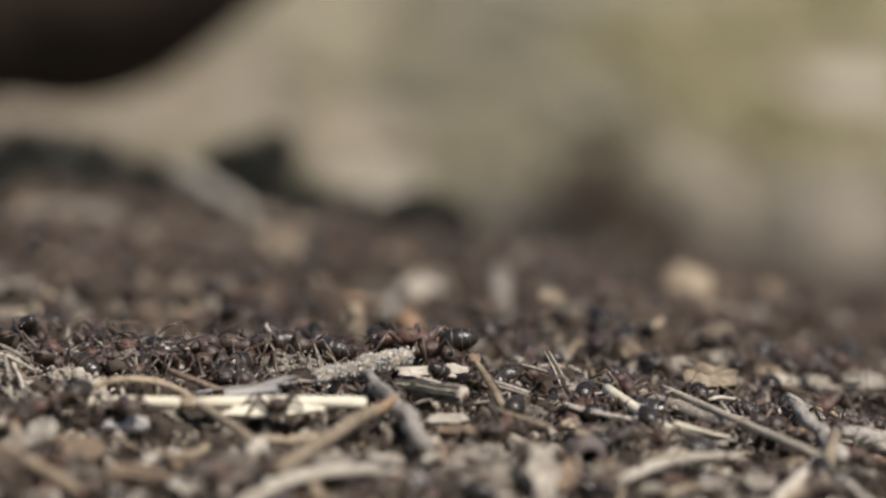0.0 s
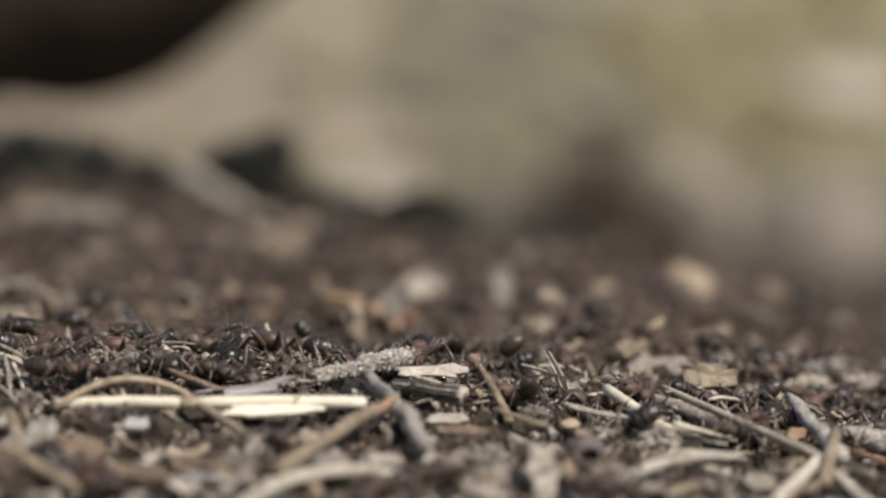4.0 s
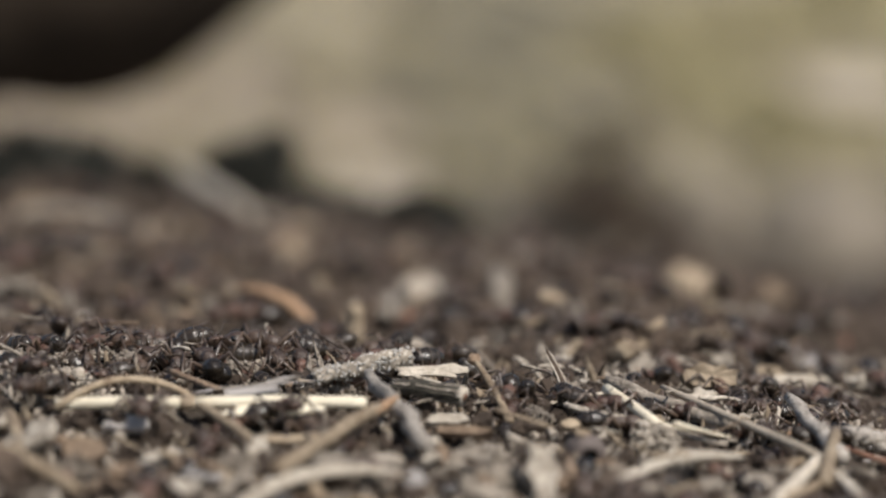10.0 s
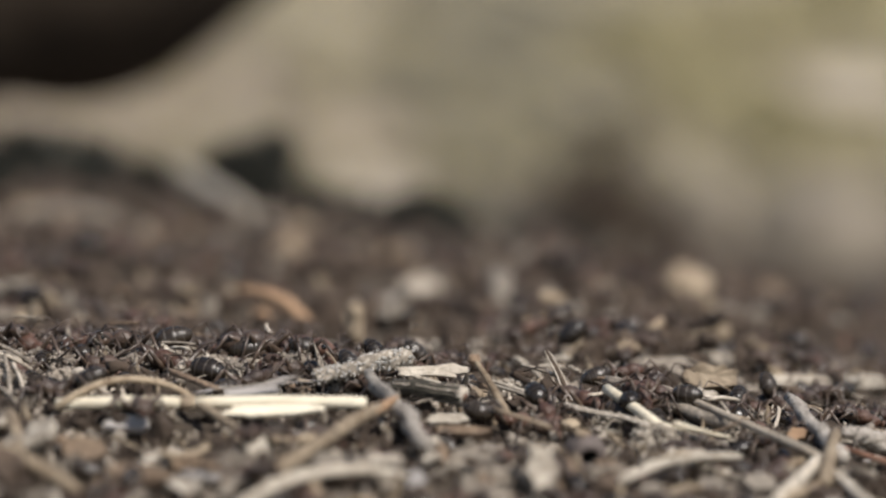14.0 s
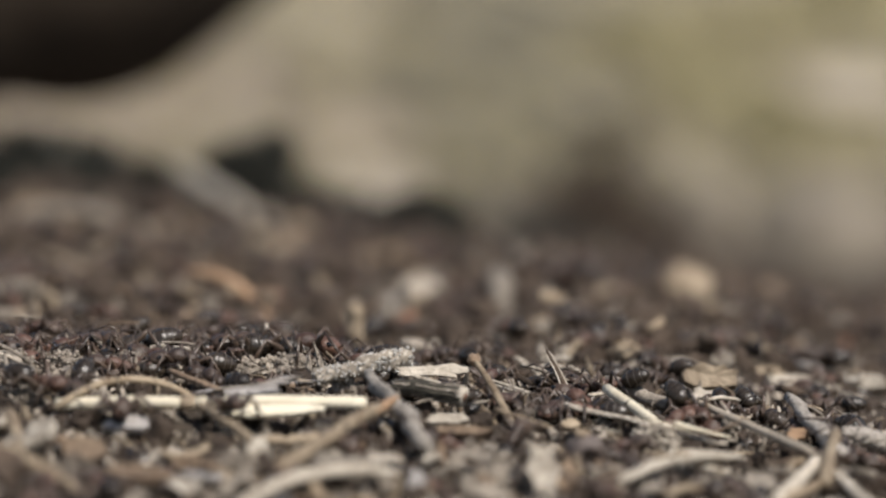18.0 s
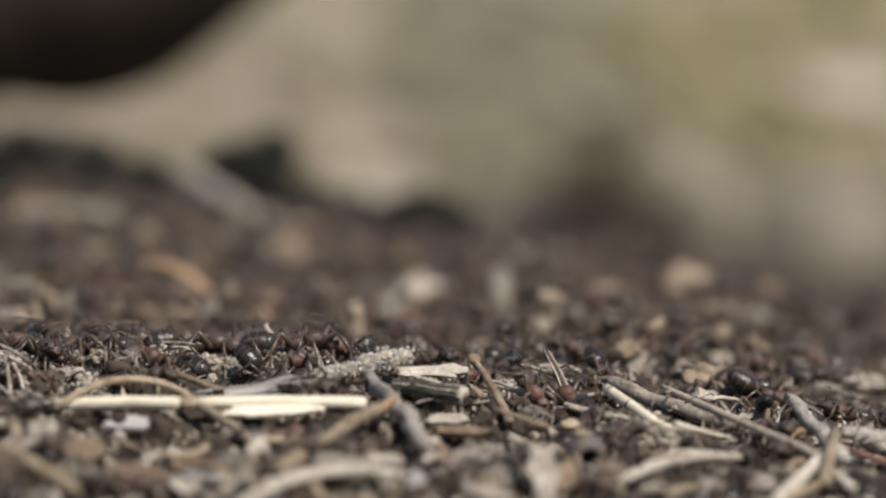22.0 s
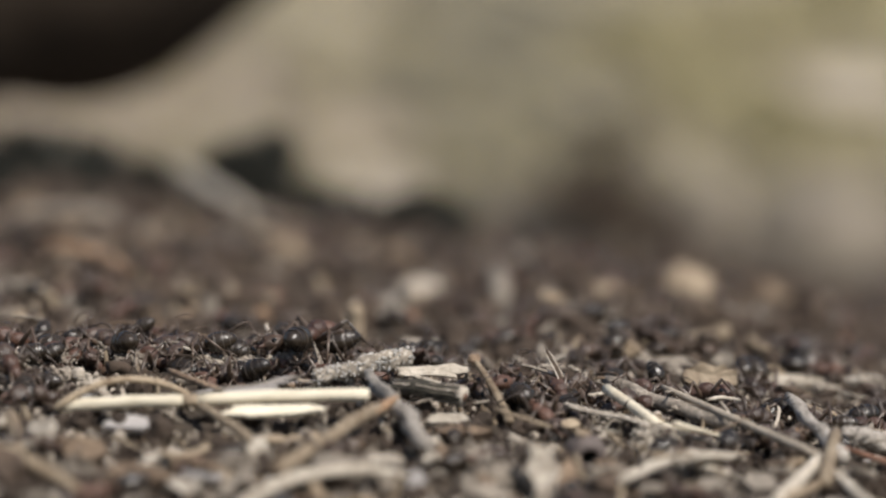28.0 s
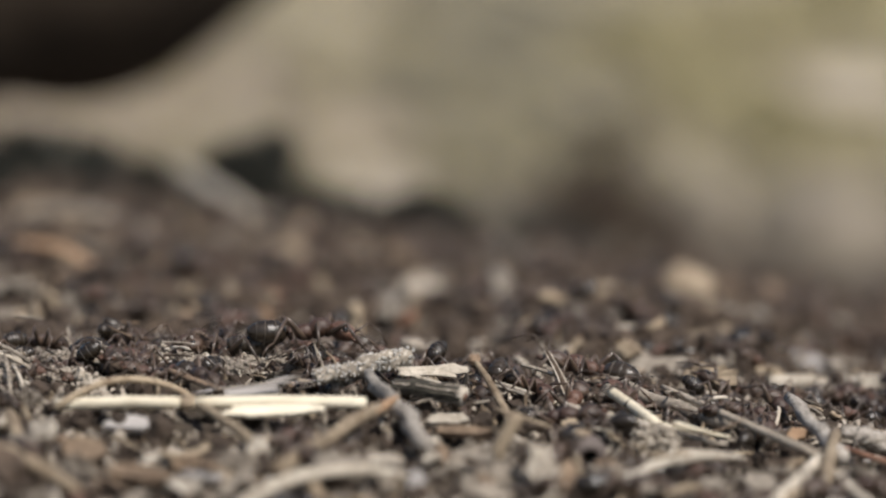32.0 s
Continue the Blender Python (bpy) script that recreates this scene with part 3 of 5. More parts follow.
lump("pebble", (-0.8, 262.5, 257.8), (0.91, 0.83, 0.83), PALE, "rounded cream pebble on the litter", "pebble", 49, 0.25, 14)
lump("pebble", (-15.3, 258.5, 257.7), (0.70, 0.61, 0.70), PALE, "small round pale pebble", "pebble", 50, 0.25, 14)
lump("pebble", (-13.6, 260.0, 257.8), (0.62, 0.54, 0.62), PALE, "small round pale pebble", "pebble", 51, 0.25, 14)
flake("bark_strip", (1.5, 265.5, 258.4), 5.0, 1.0, 0.59, (40, 0, -14), BROWN_WOOD, "brown strip of bark on litter", "bark strip", 52, 0.15, 0.25)
flake("wood_flake", (0.3, 269.0, 258.8), 3.8, 1.1, 0.51, (50, 0, 6), PALE, "cracked pale flake of wood", "wood flake", 53, 0.15, 0.25)
flake("bud_scale", (27.0, 272.0, 257.2), 2.0, 1.3, 0.43, (50, 0, -20), ORANGE, "orange bud scale under a twig", "scale", 54, 0.15, 0.25)
twig("bark_piece", (30.4, 271.6, 257.2), (35.1, 271.9, 256.5), 0.73, 0.86, (0.0, 0, 0.0), GREY_TWIG, "rough grey speckled bark piece", "bark", 55, rough=0.5, flat=1.0, segs=14)
twig("bark_strip", (30.0, 269.4, 256.7), (33.8, 264.8, 256.0), 0.30, 0.42, (0.0, 0, 0.0), RED_CHIP, "red-brown bark strip on the litter", "bark strip", 56, rough=0.25, flat=0.5)
flake("bark_flake", (29.5, 259.8, 255.8), 3.3, 2.1, 0.82, (40, 0, -30), GREY_BARK, "grey bark flake on the litter", "bark flake", 57, 0.15, 0.25)
flake("bark_flake", (22.8, 256.8, 255.9), 2.9, 1.9, 0.73, (40, 0, 15), GREY_BARK, "grey bark flake on the litter", "bark flake", 58, 0.15, 0.25)
flake("bark_flake", (19.3, 255.3, 256.1), 2.4, 1.6, 0.65, (40, 0, -15), GREY_BARK, "grey-brown bark flake on the litter", "bark flake", 59, 0.15, 0.25)
flake("bark_flake", (12.3, 254.4, 256.5), 4.0, 2.0, 0.89, (40, 0, 20), DARK_CHIP, "dark humus flake on the litter", "bark flake", 60, 0.15, 0.25)
lump("resin_crumb", (-28.2, 277.0, 261.1), (0.74, 0.57, 0.57), PALE, "pale crumb of resin", "resin", 61, 0.25, 14)
clod((-33.8, 279.9, 261.1), (1.99, 1.39, 1.55), CRUMB, "crumbly pale grey clod of soil on the mound", 61)
clod((-29.6, 277.5, 260.4), (1.6, 1.2, 1.2), GREY_BARK, "cream-coloured crumbly clod of soil on the mound", 91)
clod((-27.2, 275.9, 260.2), (1.2, 1.0, 0.9), PALE, "cream-coloured crumbly clod of soil on the mound", 92)
clod((-33.9, 275.0, 260.4), (1.8, 1.2, 1.4), GREY_BARK, "cream-coloured crumbly clod of soil on the mound", 93)
clod((-31.6, 270.6, 259.6), (1.5, 1.1, 1.1), GREY_BARK, "cream-coloured crumbly clod of soil on the mound", 94)
clod((-24.6, 283.1, 261.0), (1.79, 1.25, 1.25), CRUMB, "crumbly pale grey clod of soil on the mound", 62)
clod((-19.0, 283.1, 260.7), (2.46, 1.72, 1.13), LICHEN, "crumbly pale grey clod of soil on the mound", 63)
clod((-30.0, 283.5, 261.1), (1.34, 0.94, 1.13), CRUMB, "crumbly pale grey clod of soil on the mound", 64)
clod((-20.9, 284.6, 260.8), (1.35, 0.94, 0.94), CRUMB, "crumbly pale grey clod of soil on the mound", 65)
clod((-15.5, 284.7, 260.5), (2.02, 1.42, 0.94), CRUMB, "crumbly pale grey clod of soil on the mound", 66)
clod((-17.7, 284.7, 260.6), (1.35, 0.94, 0.88), LICHEN, "crumbly pale grey clod of soil on the mound", 67)
clod((-10.1, 284.5, 260.2), (1.35, 0.94, 0.94), CRUMB, "crumbly pale grey clod of soil on the mound", 68)
clod((-7.6, 277.7, 259.7), (1.10, 0.77, 1.23), CRUMB, "crumbly pale grey clod of soil on the mound", 69)
clod((-13.7, 284.6, 260.4), (1.57, 1.10, 0.94), LICHEN, "crumbly pale grey clod of soil on the mound", 70)
clod((15.1, 284.3, 257.9), (1.35, 0.94, 0.94), CRUMB, "crumbly pale grey clod of soil on the mound", 71)
clod((19.3, 283.3, 257.4), (1.34, 0.94, 0.94), LICHEN, "crumbly pale grey clod of soil on the mound", 72)
clod((24.5, 283.1, 256.7), (1.57, 1.10, 0.82), CRUMB, "crumbly pale grey clod of soil on the mound", 73)
clod((5.2, 284.4, 258.9), (1.35, 0.94, 0.76), LICHEN, "crumbly pale grey clod of soil on the mound", 74)
clod((6.8, 274.0, 258.1), (1.30, 0.91, 0.91), CRUMB, "crumbly pale grey clod of soil on the mound", 75)
clod((-22.4, 284.5, 261.0), (1.57, 1.10, 1.26), LICHEN, "crumbly pale grey clod of soil on the mound", 76)
clod((-27.1, 284.5, 261.1), (1.35, 0.94, 1.13), LICHEN, "crumbly pale grey clod of soil on the mound", 77)
clod((-11.9, 284.4, 260.5), (1.80, 1.26, 1.26), CRUMB, "crumbly pale grey clod of soil on the mound", 78)
clod((-16.7, 282.4, 260.5), (1.34, 0.94, 0.94), CRUMB, "crumbly pale grey clod of soil on the mound", 79)
clod((-6.5, 284.4, 260.0), (1.12, 0.79, 0.94), CRUMB, "crumbly pale grey clod of soil on the mound", 80)
clod((-32.1, 284.5, 261.1), (1.12, 0.79, 0.94), CRUMB, "crumbly pale grey clod of soil on the mound", 81)
clod((9.7, 284.3, 258.5), (1.12, 0.79, 0.82), CRUMB, "crumbly pale grey clod of soil on the mound", 82)
clod((22.1, 275.8, 256.6), (1.09, 0.76, 0.79), LICHEN, "crumbly pale grey clod of soil on the mound", 83)
clod((-0.2, 278.1, 259.0), (1.32, 0.92, 0.92), LICHEN, "crumbly pale grey clod of soil on the mound", 84)
clod((12.9, 274.5, 257.6), (1.30, 0.91, 0.91), LICHEN, "crumbly pale grey clod of soil on the mound", 85)
clod((29.5, 284.0, 256.0), (1.12, 0.79, 0.82), LICHEN, "crumbly pale grey clod of soil on the mound", 86)
twig("bark_strip", (-35.4, 277.2, 263.6), (-31.9, 276.1, 262.2), 0.18, 0.13, (0.0, 0, 0.3), GREY_BARK, "thin pale fibre strip of dry bark", "bark strip", 88, rough=0.15, flat=1.0)
twig("bark_strip", (-35.4, 277.1, 262.9), (-31.7, 276.0, 261.6), 0.18, 0.13, (0.0, 0, 0.3), PALE, "thin pale fibre strip of dry bark", "bark strip", 89, rough=0.15, flat=1.0)
twig("bark_strip", (-35.4, 277.1, 262.1), (-32.5, 275.9, 261.0), 0.18, 0.13, (0.0, 0, 0.3), GREY_BARK, "thin pale fibre strip of dry bark", "bark strip", 90, rough=0.15, flat=1.0)
twig("bark_strip", (-35.2, 276.9, 261.5), (-31.1, 272.6, 260.6), 0.18, 0.13, (0.0, 0, 0.3), PALE, "thin pale fibre strip of dry bark", "bark strip", 91, rough=0.15, flat=1.0)
twig("bark_strip", (-34.0, 277.1, 262.8), (-32.6, 270.1, 260.2), 0.18, 0.13, (0.0, 0, 0.3), GREY_BARK, "thin pale fibre strip of dry bark", "bark strip", 92, rough=0.15, flat=1.0)
twig("bark_strip", (-33.4, 277.1, 262.1), (-31.7, 270.9, 260.4), 0.18, 0.13, (0.0, 0, 0.3), PALE, "thin pale fibre strip of dry bark", "bark strip", 93, rough=0.15, flat=1.0)
twig("bark_strip", (-35.0, 274.0, 261.1), (-32.0, 268.7, 260.0), 0.17, 0.13, (0.0, 0, 0.3), GREY_BARK, "thin pale fibre strip of dry bark", "bark strip", 94, rough=0.15, flat=1.0)
flake("wood_chip", (22.0, 291.0, 258.9), 5.52, 2.61, 1.84, (70, 0, 0), TAN_WOOD, "squared tan chip of wood", "wood chip", 95, 0.25, 0.4)
twig("wood_stub", (27.5, 302.0, 257.1), (33.4, 307.6, 256.0), 0.62, 0.68, (0.0, 0, 0.0), PALE, "pale stub of wood", "wood chip", 96, rough=0.25, flat=1.0)
flake("wood_sliver", (22.8, 309.1, 258.0), 4.43, 1.68, 0.68, (60, 0, -10), PALE, "pale wood sliver on the mound", "wood sliver", 97, 0.15, 0.25)
lump("pebble", (24.6, 366.0, 257.1), (3.0, 2.6, 2.9), TAN_WOOD, "rounded pale yellowish pebble", "pebble", 98, 0.2, 14)
lump("pebble", (16.5, 359.5, 256.9), (2.83, 1.70, 1.70), TAN_WOOD, "rounded beige pebble on the mound", "pebble", 99, 0.2, 14)
twig("stalk_piece", (8.4, 320.0, 258.8), (15.1, 351.4, 257.2), 0.86, 1.11, (0.0, 0, 0.9), GREY_BARK, "thick beige piece of stalk", "stalk", 100, rough=0.25, flat=1.0)
lump("pebble", (31.6, 360.2, 254.5), (2.27, 1.70, 1.70), GREY_BARK, "rounded pinkish grey pebble on the mound", "pebble", 101, 0.25, 14)
lump("pebble", (-2.3, 376.6, 255.7), (1.96, 1.19, 1.19), LILAC, "pale grey glinting pebble", "pebble", 102, 0.2, 14)
twig("stick", (-5.2, 352.2, 256.9), (1.0, 384.1, 255.6), 0.72, 0.79, (0.0, 0, 0.0), TAN_WOOD, "short pale stick on the mound", "stick", 103, rough=0.25, flat=1.0)
lump("pebble", (-17.8, 405.7, 256.9), (2.24, 1.60, 1.92), RED_CHIP, "rounded pinkish brown pebble", "pebble", 104, 0.2, 14)
lump("pebble", (-17.4, 352.3, 257.7), (2.50, 1.67, 1.11), RED_CHIP, "rounded reddish pebble on the mound", "pebble", 105, 0.3, 14)
twig("stalk_stub", (-7.6, 315.4, 258.4), (-7.8, 315.7, 261.9), 0.75, 0.85, (0.0, 0, 0.0), TAN_WOOD, "short upright tan stub of stalk", "stalk", 106, rough=0.25, flat=1.0)
lump("pebble", (-17.0, 337.2, 257.9), (1.17, 1.06, 1.06), ORANGE, "small orange pebble on the mound", "pebble", 107, 0.2, 14)
flake("bark_chip", (-6.6, 335.6, 257.3), 4.8, 2.1, 1.59, (60, 0, 0), ORANGE, "orange-tan bark chip on the mound", "bark chip", 108, 0.15, 0.25)
BRACT = carried_bract((-30.0, 350.0, 262.7), (-21.9, 343.5, 258.2), 0.8)
twig("dry_root", (-51.6, 403.0, 259.3), (-35.8, 403.1, 260.8), 0.76, 0.63, (0.0, 0, 1.9), GREY_BARK, "bowed grey dry root on the mound", "root", 110, rough=0.15, flat=1.0)
twig("bark_piece", (-45.2, 385.7, 259.5), (-33.4, 356.3, 259.2), 1.34, 1.12, (0.0, 0, 0.0), TAN_WOOD, "faded tan bark piece on the mound", "bark", 111, rough=0.25, flat=0.6)
twig("bark_piece", (-32.4, 374.4, 258.9), (-32.2, 422.2, 258.4), 1.30, 1.46, (0.0, 0, 0.0), TAN_WOOD, "leaning tan bark piece on the mound", "bark", 112, rough=0.25, flat=0.6)
lump("pebble", (7.2, 392.5, 255.7), (1.73, 1.55, 1.24), PALE, "rounded pale pebble on the mound", "pebble", 113, 0.2, 14)
lump("pebble", (42.2, 821.7, 211.8), (7.12, 3.88, 3.88), STONE, "grey pebble on the mound", "pebble", 114, 0.2, 14)
lump("pebble", (-9.1, 400.6, 256.1), (3.16, 1.58, 1.58), TAN_WOOD, "tan pebble on the mound", "pebble", 115, 0.3, 14)
flake("bark_slab", (18.9, 301.9, 258.0), 7.64, 2.37, 1.15, (50, 0, -12), GREY_BARK, "greyish bark slab on the mound", "bark slab", 116, 0.15, 0.25)
flake("bark_slab", (30.8, 321.5, 256.0), 7.61, 2.06, 1.22, (50, 0, -14), LILAC, "pale grey bark slab", "bark slab", 117, 0.15, 0.25)
flake("bark_slab", (35.8, 308.2, 255.9), 5.81, 1.94, 1.17, (50, 0, -24), PALE, "bleached bark slab on the mound", "bark slab", 118, 0.15, 0.25)
flake("wood_chip", (16.5, 320.2, 258.3), 4.05, 2.52, 1.52, (50, 0, 10), PALE, "pale chip of dry wood", "wood chip", 119, 0.15, 0.25)
twig("branch", (-34.6, 464.5, 261.7), (-22.4, 431.0, 258.1), 1.3, 1.45, (0.0, 0, 0.0), PALE, "pale grey broken branch lying over the mound's rim", "branch", 120, rough=0.15, flat=1.0, n=13, segs=12)
twig("stick", (-56.7, 426.7, 259.8), (-79.3, 878.1, 220.1), 0.81, 2.07, (0.0, 0, 0.0), TAN_WOOD, "tan stick at the mound's rim", "stick", 121, rough=0.25, flat=1.0)
flake("bark_slab", (-45.3, 416.0, 259.9), 10.5, 4.2, 1.8, (48, 14, 12), TAN_WOOD, "tan curled bark slab at the mound's rim", "bark slab", 131, 0.2, 0.3)
flake("wood_chip", (-17.0, 396.0, 258.0), 4.6, 3.6, 1.7, (48, 12, -16), TAN_WOOD, "tan squarish chip of wood on the mound", "wood chip", 132, 0.15, 0.3)
flake("wood_chip", (-2.3, 370.0, 256.9), 5.0, 2.6, 1.6, (48, 0, -12), PALE, "pale grey chip of wood on the mound", "wood chip", 133, 0.15, 0.3)
CARRIED_STICK = twig("stick", (-0.9, 0, -2.3), (0.9, 0.3, 2.3), 0.50, 0.62, (0, 0, 0), TAN_WOOD, "short tan stick carried over the litter by ants", "stick", 91, rough=0.2)


# ---- litter strewn over the mound ----
RND = random.Random(11)
POOL = {}
BIT = 0.003      # the length of a pooled piece, in metres
CLEAR = ((-0.0135, 0.2565), (0.0106, 0.2585), (0.0160, 0.2640), (-0.0040, 0.2640), (0.0025, 0.2690), (0.0080, 0.2740), (0.0120, 0.2710), (0.0038, 0.2620))    # kept free of larger litter


def pooled(kind, k, material):
    """One of a few shapes of each kind of litter, shared by all pieces alike."""
    key = (kind, k, material.name)
    if key not in POOL:
        if kind in ("bark_chip", "wood_chip"):
            v, f = slab(1.0, 0.3 + 0.11 * k, 0.08 + 0.022 * k, 40 + k, 0.35, 7 + k % 3 * 2, 0.6)
        elif kind == "needle_piece":
            pts = bend((-0.5, 0, 0), (0.5, 0, 0), (0, 0.04 * (k - 2), 0.03), 7, 0.015, k)
            v, f = tube(pts, [0.035 + 0.006 * k] * 6 + [0.02], 6, 0.15, k, 0.7)
        else:
            v, f = tube(bend((-0.5, 0, 0), (0.5, 0, 0), (0, 0.05, 0.06 * (k - 2)), 8, 0.06, k), [0.07 + 0.012 * k] * 8, 8, 0.5, k)
        POOL[key] = mesh_of(kind, [Vector(p) * BIT for p in v], f, material, kind in ("needle_piece", "twig_piece"))
    return POOL[key]


def lie(area, sizes, lift, lean):
    """A random place, tilt and size for a piece of litter."""
    x, y = RND.uniform(*area[0]), RND.uniform(*area[1])
    x *= y / 0.285
    s = RND.uniform(*sizes) * MM * (0.7 + 0.6 * RND.random())
    if (0.260 < y < 0.275 and -0.031 < x < -0.004 or any(math.hypot(x - a, y - b) < 0.004 for a, b in CLEAR)) and s > 0.0012:
        s *= 0.4
    tilt = ground_up(x, y).to_track_quat("Z", "Y").to_matrix().to_4x4()
    turn = pose(0, 0, 0, RND.gauss(0, lean), RND.gauss(0, lean * 0.64), RND.uniform(0, 360))
    return Matrix.Translation((x, y, ground_z(x, y) + s * 0.06 * lift)) @ tilt @ turn @ Matrix.Diagonal((s / BIT, s / BIT, s / BIT, 1))


def strew(kind, count, sizes, kinds, label, category, group, area, lift=0.2, lean=22):
    """Scatters pieces of one kind over a stretch of the mound, each lying on the ground with its own tilt."""
    for i in range(count):
        m = RND.choice(kinds)
        ob = new(kind, pooled(kind, RND.randrange(5), m))
        ob.matrix_basis = lie(area, sizes, lift, lean)
        tagged(ob, label[m.name], category, group)


def strew_many(kind, count, sizes, kinds, label, area, lift=0.2, lean=22):
    """The same for pieces too small or too far off to tell apart: one object for each material."""
    heaps = {}
    for i in range(count):
        m = RND.choice(kinds)
        me, place = pooled(kind, RND.randrange(5), m), lie(area, sizes, lift, lean)
        heaps.setdefault(m.name, (m, []))[1].append(([place @ v.co for v in me.vertices], [list(p.vertices) for p in me.polygons]))
    for m, pieces in heaps.values():
        tagged(new(kind + "s", mesh_of(kind + "s", *joined(*pieces), m, False)), label, "litter", kind="stuff")


BARKS = {"weathered_bark": "grey weathered chip of bark on the mound", "brown_twig_bark": "brown chip of bark on the mound", "dark_humus": "dark chip of humus on the mound",
         "dry_tan_wood": "tan chip of dry wood", "bleached_wood": "pale bleached chip of wood", "red_brown_scale": "red-brown bud scale on the mound",
         "grey_membrane": "grey papery chip on the mound", "lichened_bark": "pale crusted chip of bark", "old_needle": "olive-brown piece of needle"}
CHIPS = [GREY_BARK] * 4 + [BROWN_WOOD] * 3 + [DARK_CHIP] * 5 + [TAN_WOOD] * 2 + [PALE, RED_CHIP, LILAC]
strew("bark_chip", 90, (0.9, 2.6), CHIPS, BARKS, "bark chip", "bark chips on the mound", ((-0.038, 0.038), (0.246, 0.296)))
strew_many("bark_chip", 60, (2.6, 6.0), CHIPS + [TAN_WOOD], "mixed chips of bark and wood on the mound's back", ((-0.038, 0.038), (0.298, 0.450)))
strew("needle_piece", 110, (2.0, 5.5), [TAN_WOOD, BROWN_WOOD, GREY_BARK, PALE, GREEN_NEEDLE, DARK_CHIP], BARKS, "needle", "needle pieces on the mound", ((-0.038, 0.038), (0.246, 0.300)))
strew_many("wood_chip", 30, (1.6, 4.0), [PALE, GREY_BARK, TAN_WOOD, LILAC, DARK_CHIP, DARK_CHIP], "mixed chips of bark and wood on the mound's back", ((0.004, 0.040), (0.297, 0.350)), 6)
strew("wood_chip", 44, (1.0, 2.4), [PALE, DARK_CHIP, GREY_BARK, TAN_WOOD, LICHEN], BARKS, "wood chip", "wood chips on the mound", ((0.004, 0.040), (0.268, 0.297)), 10)
strew("needle_piece", 70, (4.0, 9.0), [TAN_WOOD, BROWN_WOOD, GREY_BARK, DARK_CHIP], BARKS, "needle", "needle pieces on the mound", ((-0.038, 0.038), (0.300, 0.450)))
strew("needle_piece", 90, (1.2, 3.0), [PALE, GREY_BARK, TAN_WOOD, GREY_BARK, DARK_CHIP], BARKS, "needle", "needle pieces on the mound", ((-0.038, 0.038), (0.272, 0.300)), 9)
strew_many("bark_chip", 85, (0.5, 1.5), [GREY_BARK, PALE, TAN_WOOD, GREY_BARK, BROWN_WOOD, LILAC], "tiny pale crumbs of bark over the mound", ((-0.038, 0.038), (0.268, 0.300)), 9)
strew("bark_chip", 52, (1.8, 4.2), [GREY_BARK, PALE, TAN_WOOD, BROWN_WOOD, DARK_CHIP, DARK_CHIP], BARKS, "bark chip", "bark chips on the mound", ((-0.038, 0.038), (0.244, 0.268)), 6)
strew("twig_piece", 40, (2.5, 5.0), [GREY_BARK, BROWN_WOOD, TAN_WOOD, DARK_CHIP], BARKS, "twig", "twig pieces on the mound", ((-0.038, 0.038), (0.246, 0.298)))
strew("twig_piece", 40, (5.0, 11.0), [GREY_BARK, BROWN_WOOD, TAN_WOOD, DARK_CHIP], BARKS, "twig", "twig pieces on the mound", ((-0.038, 0.038), (0.298, 0.440)))
strew("bark_chip", 46, (1.8, 4.4), [GREY_BARK, GREY_BARK, LICHEN, BROWN_WOOD, DARK_CHIP, DARK_CHIP], BARKS, "bark chip", "bark chips on the mound", ((-0.038, 0.004), (0.246, 0.264)), 8)
strew("wood_chip", 70, (1.6, 3.4), [GREY_BARK, GREY_BARK, LILAC, PALE, BROWN_WOOD, DARK_CHIP, DARK_CHIP, BROWN_WOOD], BARKS, "wood chip", "wood chips on the mound", ((-0.038, 0.038), (0.243, 0.262)), 7)
strew("twig_piece", 46, (1.8, 3.8), [GREY_BARK, PALE, TAN_WOOD, LICHEN], BARKS, "twig", "twig pieces on the mound", ((-0.038, 0.038), (0.243, 0.263)), 7)
strew_many("wood_chip", 16, (2.0, 4.0), [PALE, LICHEN, GREY_BARK, LILAC, TAN_WOOD], "mixed chips of bark and wood on the mound's back", ((0.004, 0.040), (0.299, 0.350)), 4)
strew("needle_piece", 60, (1.0, 2.6), [PALE, GREY_BARK, GREY_BARK, TAN_WOOD, BROWN_WOOD], BARKS, "needle", "needle pieces on the mound", ((-0.038, 0.038), (0.276, 0.296)), 14)
strew_many("wood_chip", 70, (1.4, 3.2), [PALE, GREY_BARK, GREY_BARK, TAN_WOOD, LICHEN, DARK_CHIP, DARK_CHIP, DARK_CHIP], "mixed chips of bark and wood on the mound's back", ((-0.038, 0.038), (0.300, 0.400)), 10)
strew("needle_piece", 24, (1.8, 3.8), [PALE, LICHEN, GREY_BARK, TAN_WOOD], BARKS, "needle", "needle pieces on the mound", ((0.006, 0.036), (0.264, 0.284)), 9)
strew_many("wood_chip", 26, (1.6, 4.0), [PALE, LICHEN, TAN_WOOD, LILAC, GREY_BARK, BROWN_WOOD, DARK_CHIP], "mixed chips of bark and wood on the mound's back", ((-0.002, 0.040), (0.298, 0.365)), 5, 45)
strew_many("wood_chip", 30, (2.4, 5.0), [BROWN_WOOD, TAN_WOOD, GREY_BARK, GREY_BARK, DARK_CHIP], "mixed chips of bark and wood on the mound's back", ((-0.038, 0.004), (0.312, 0.430)), 5, 45)
strew_many("bark_chip", 60, (0.6, 1.5), [PALE, LICHEN, LICHEN, PALE], "tiny pale crumbs of bark over the mound", ((-0.038, 0.038), (0.274, 0.295)), 9, 40)
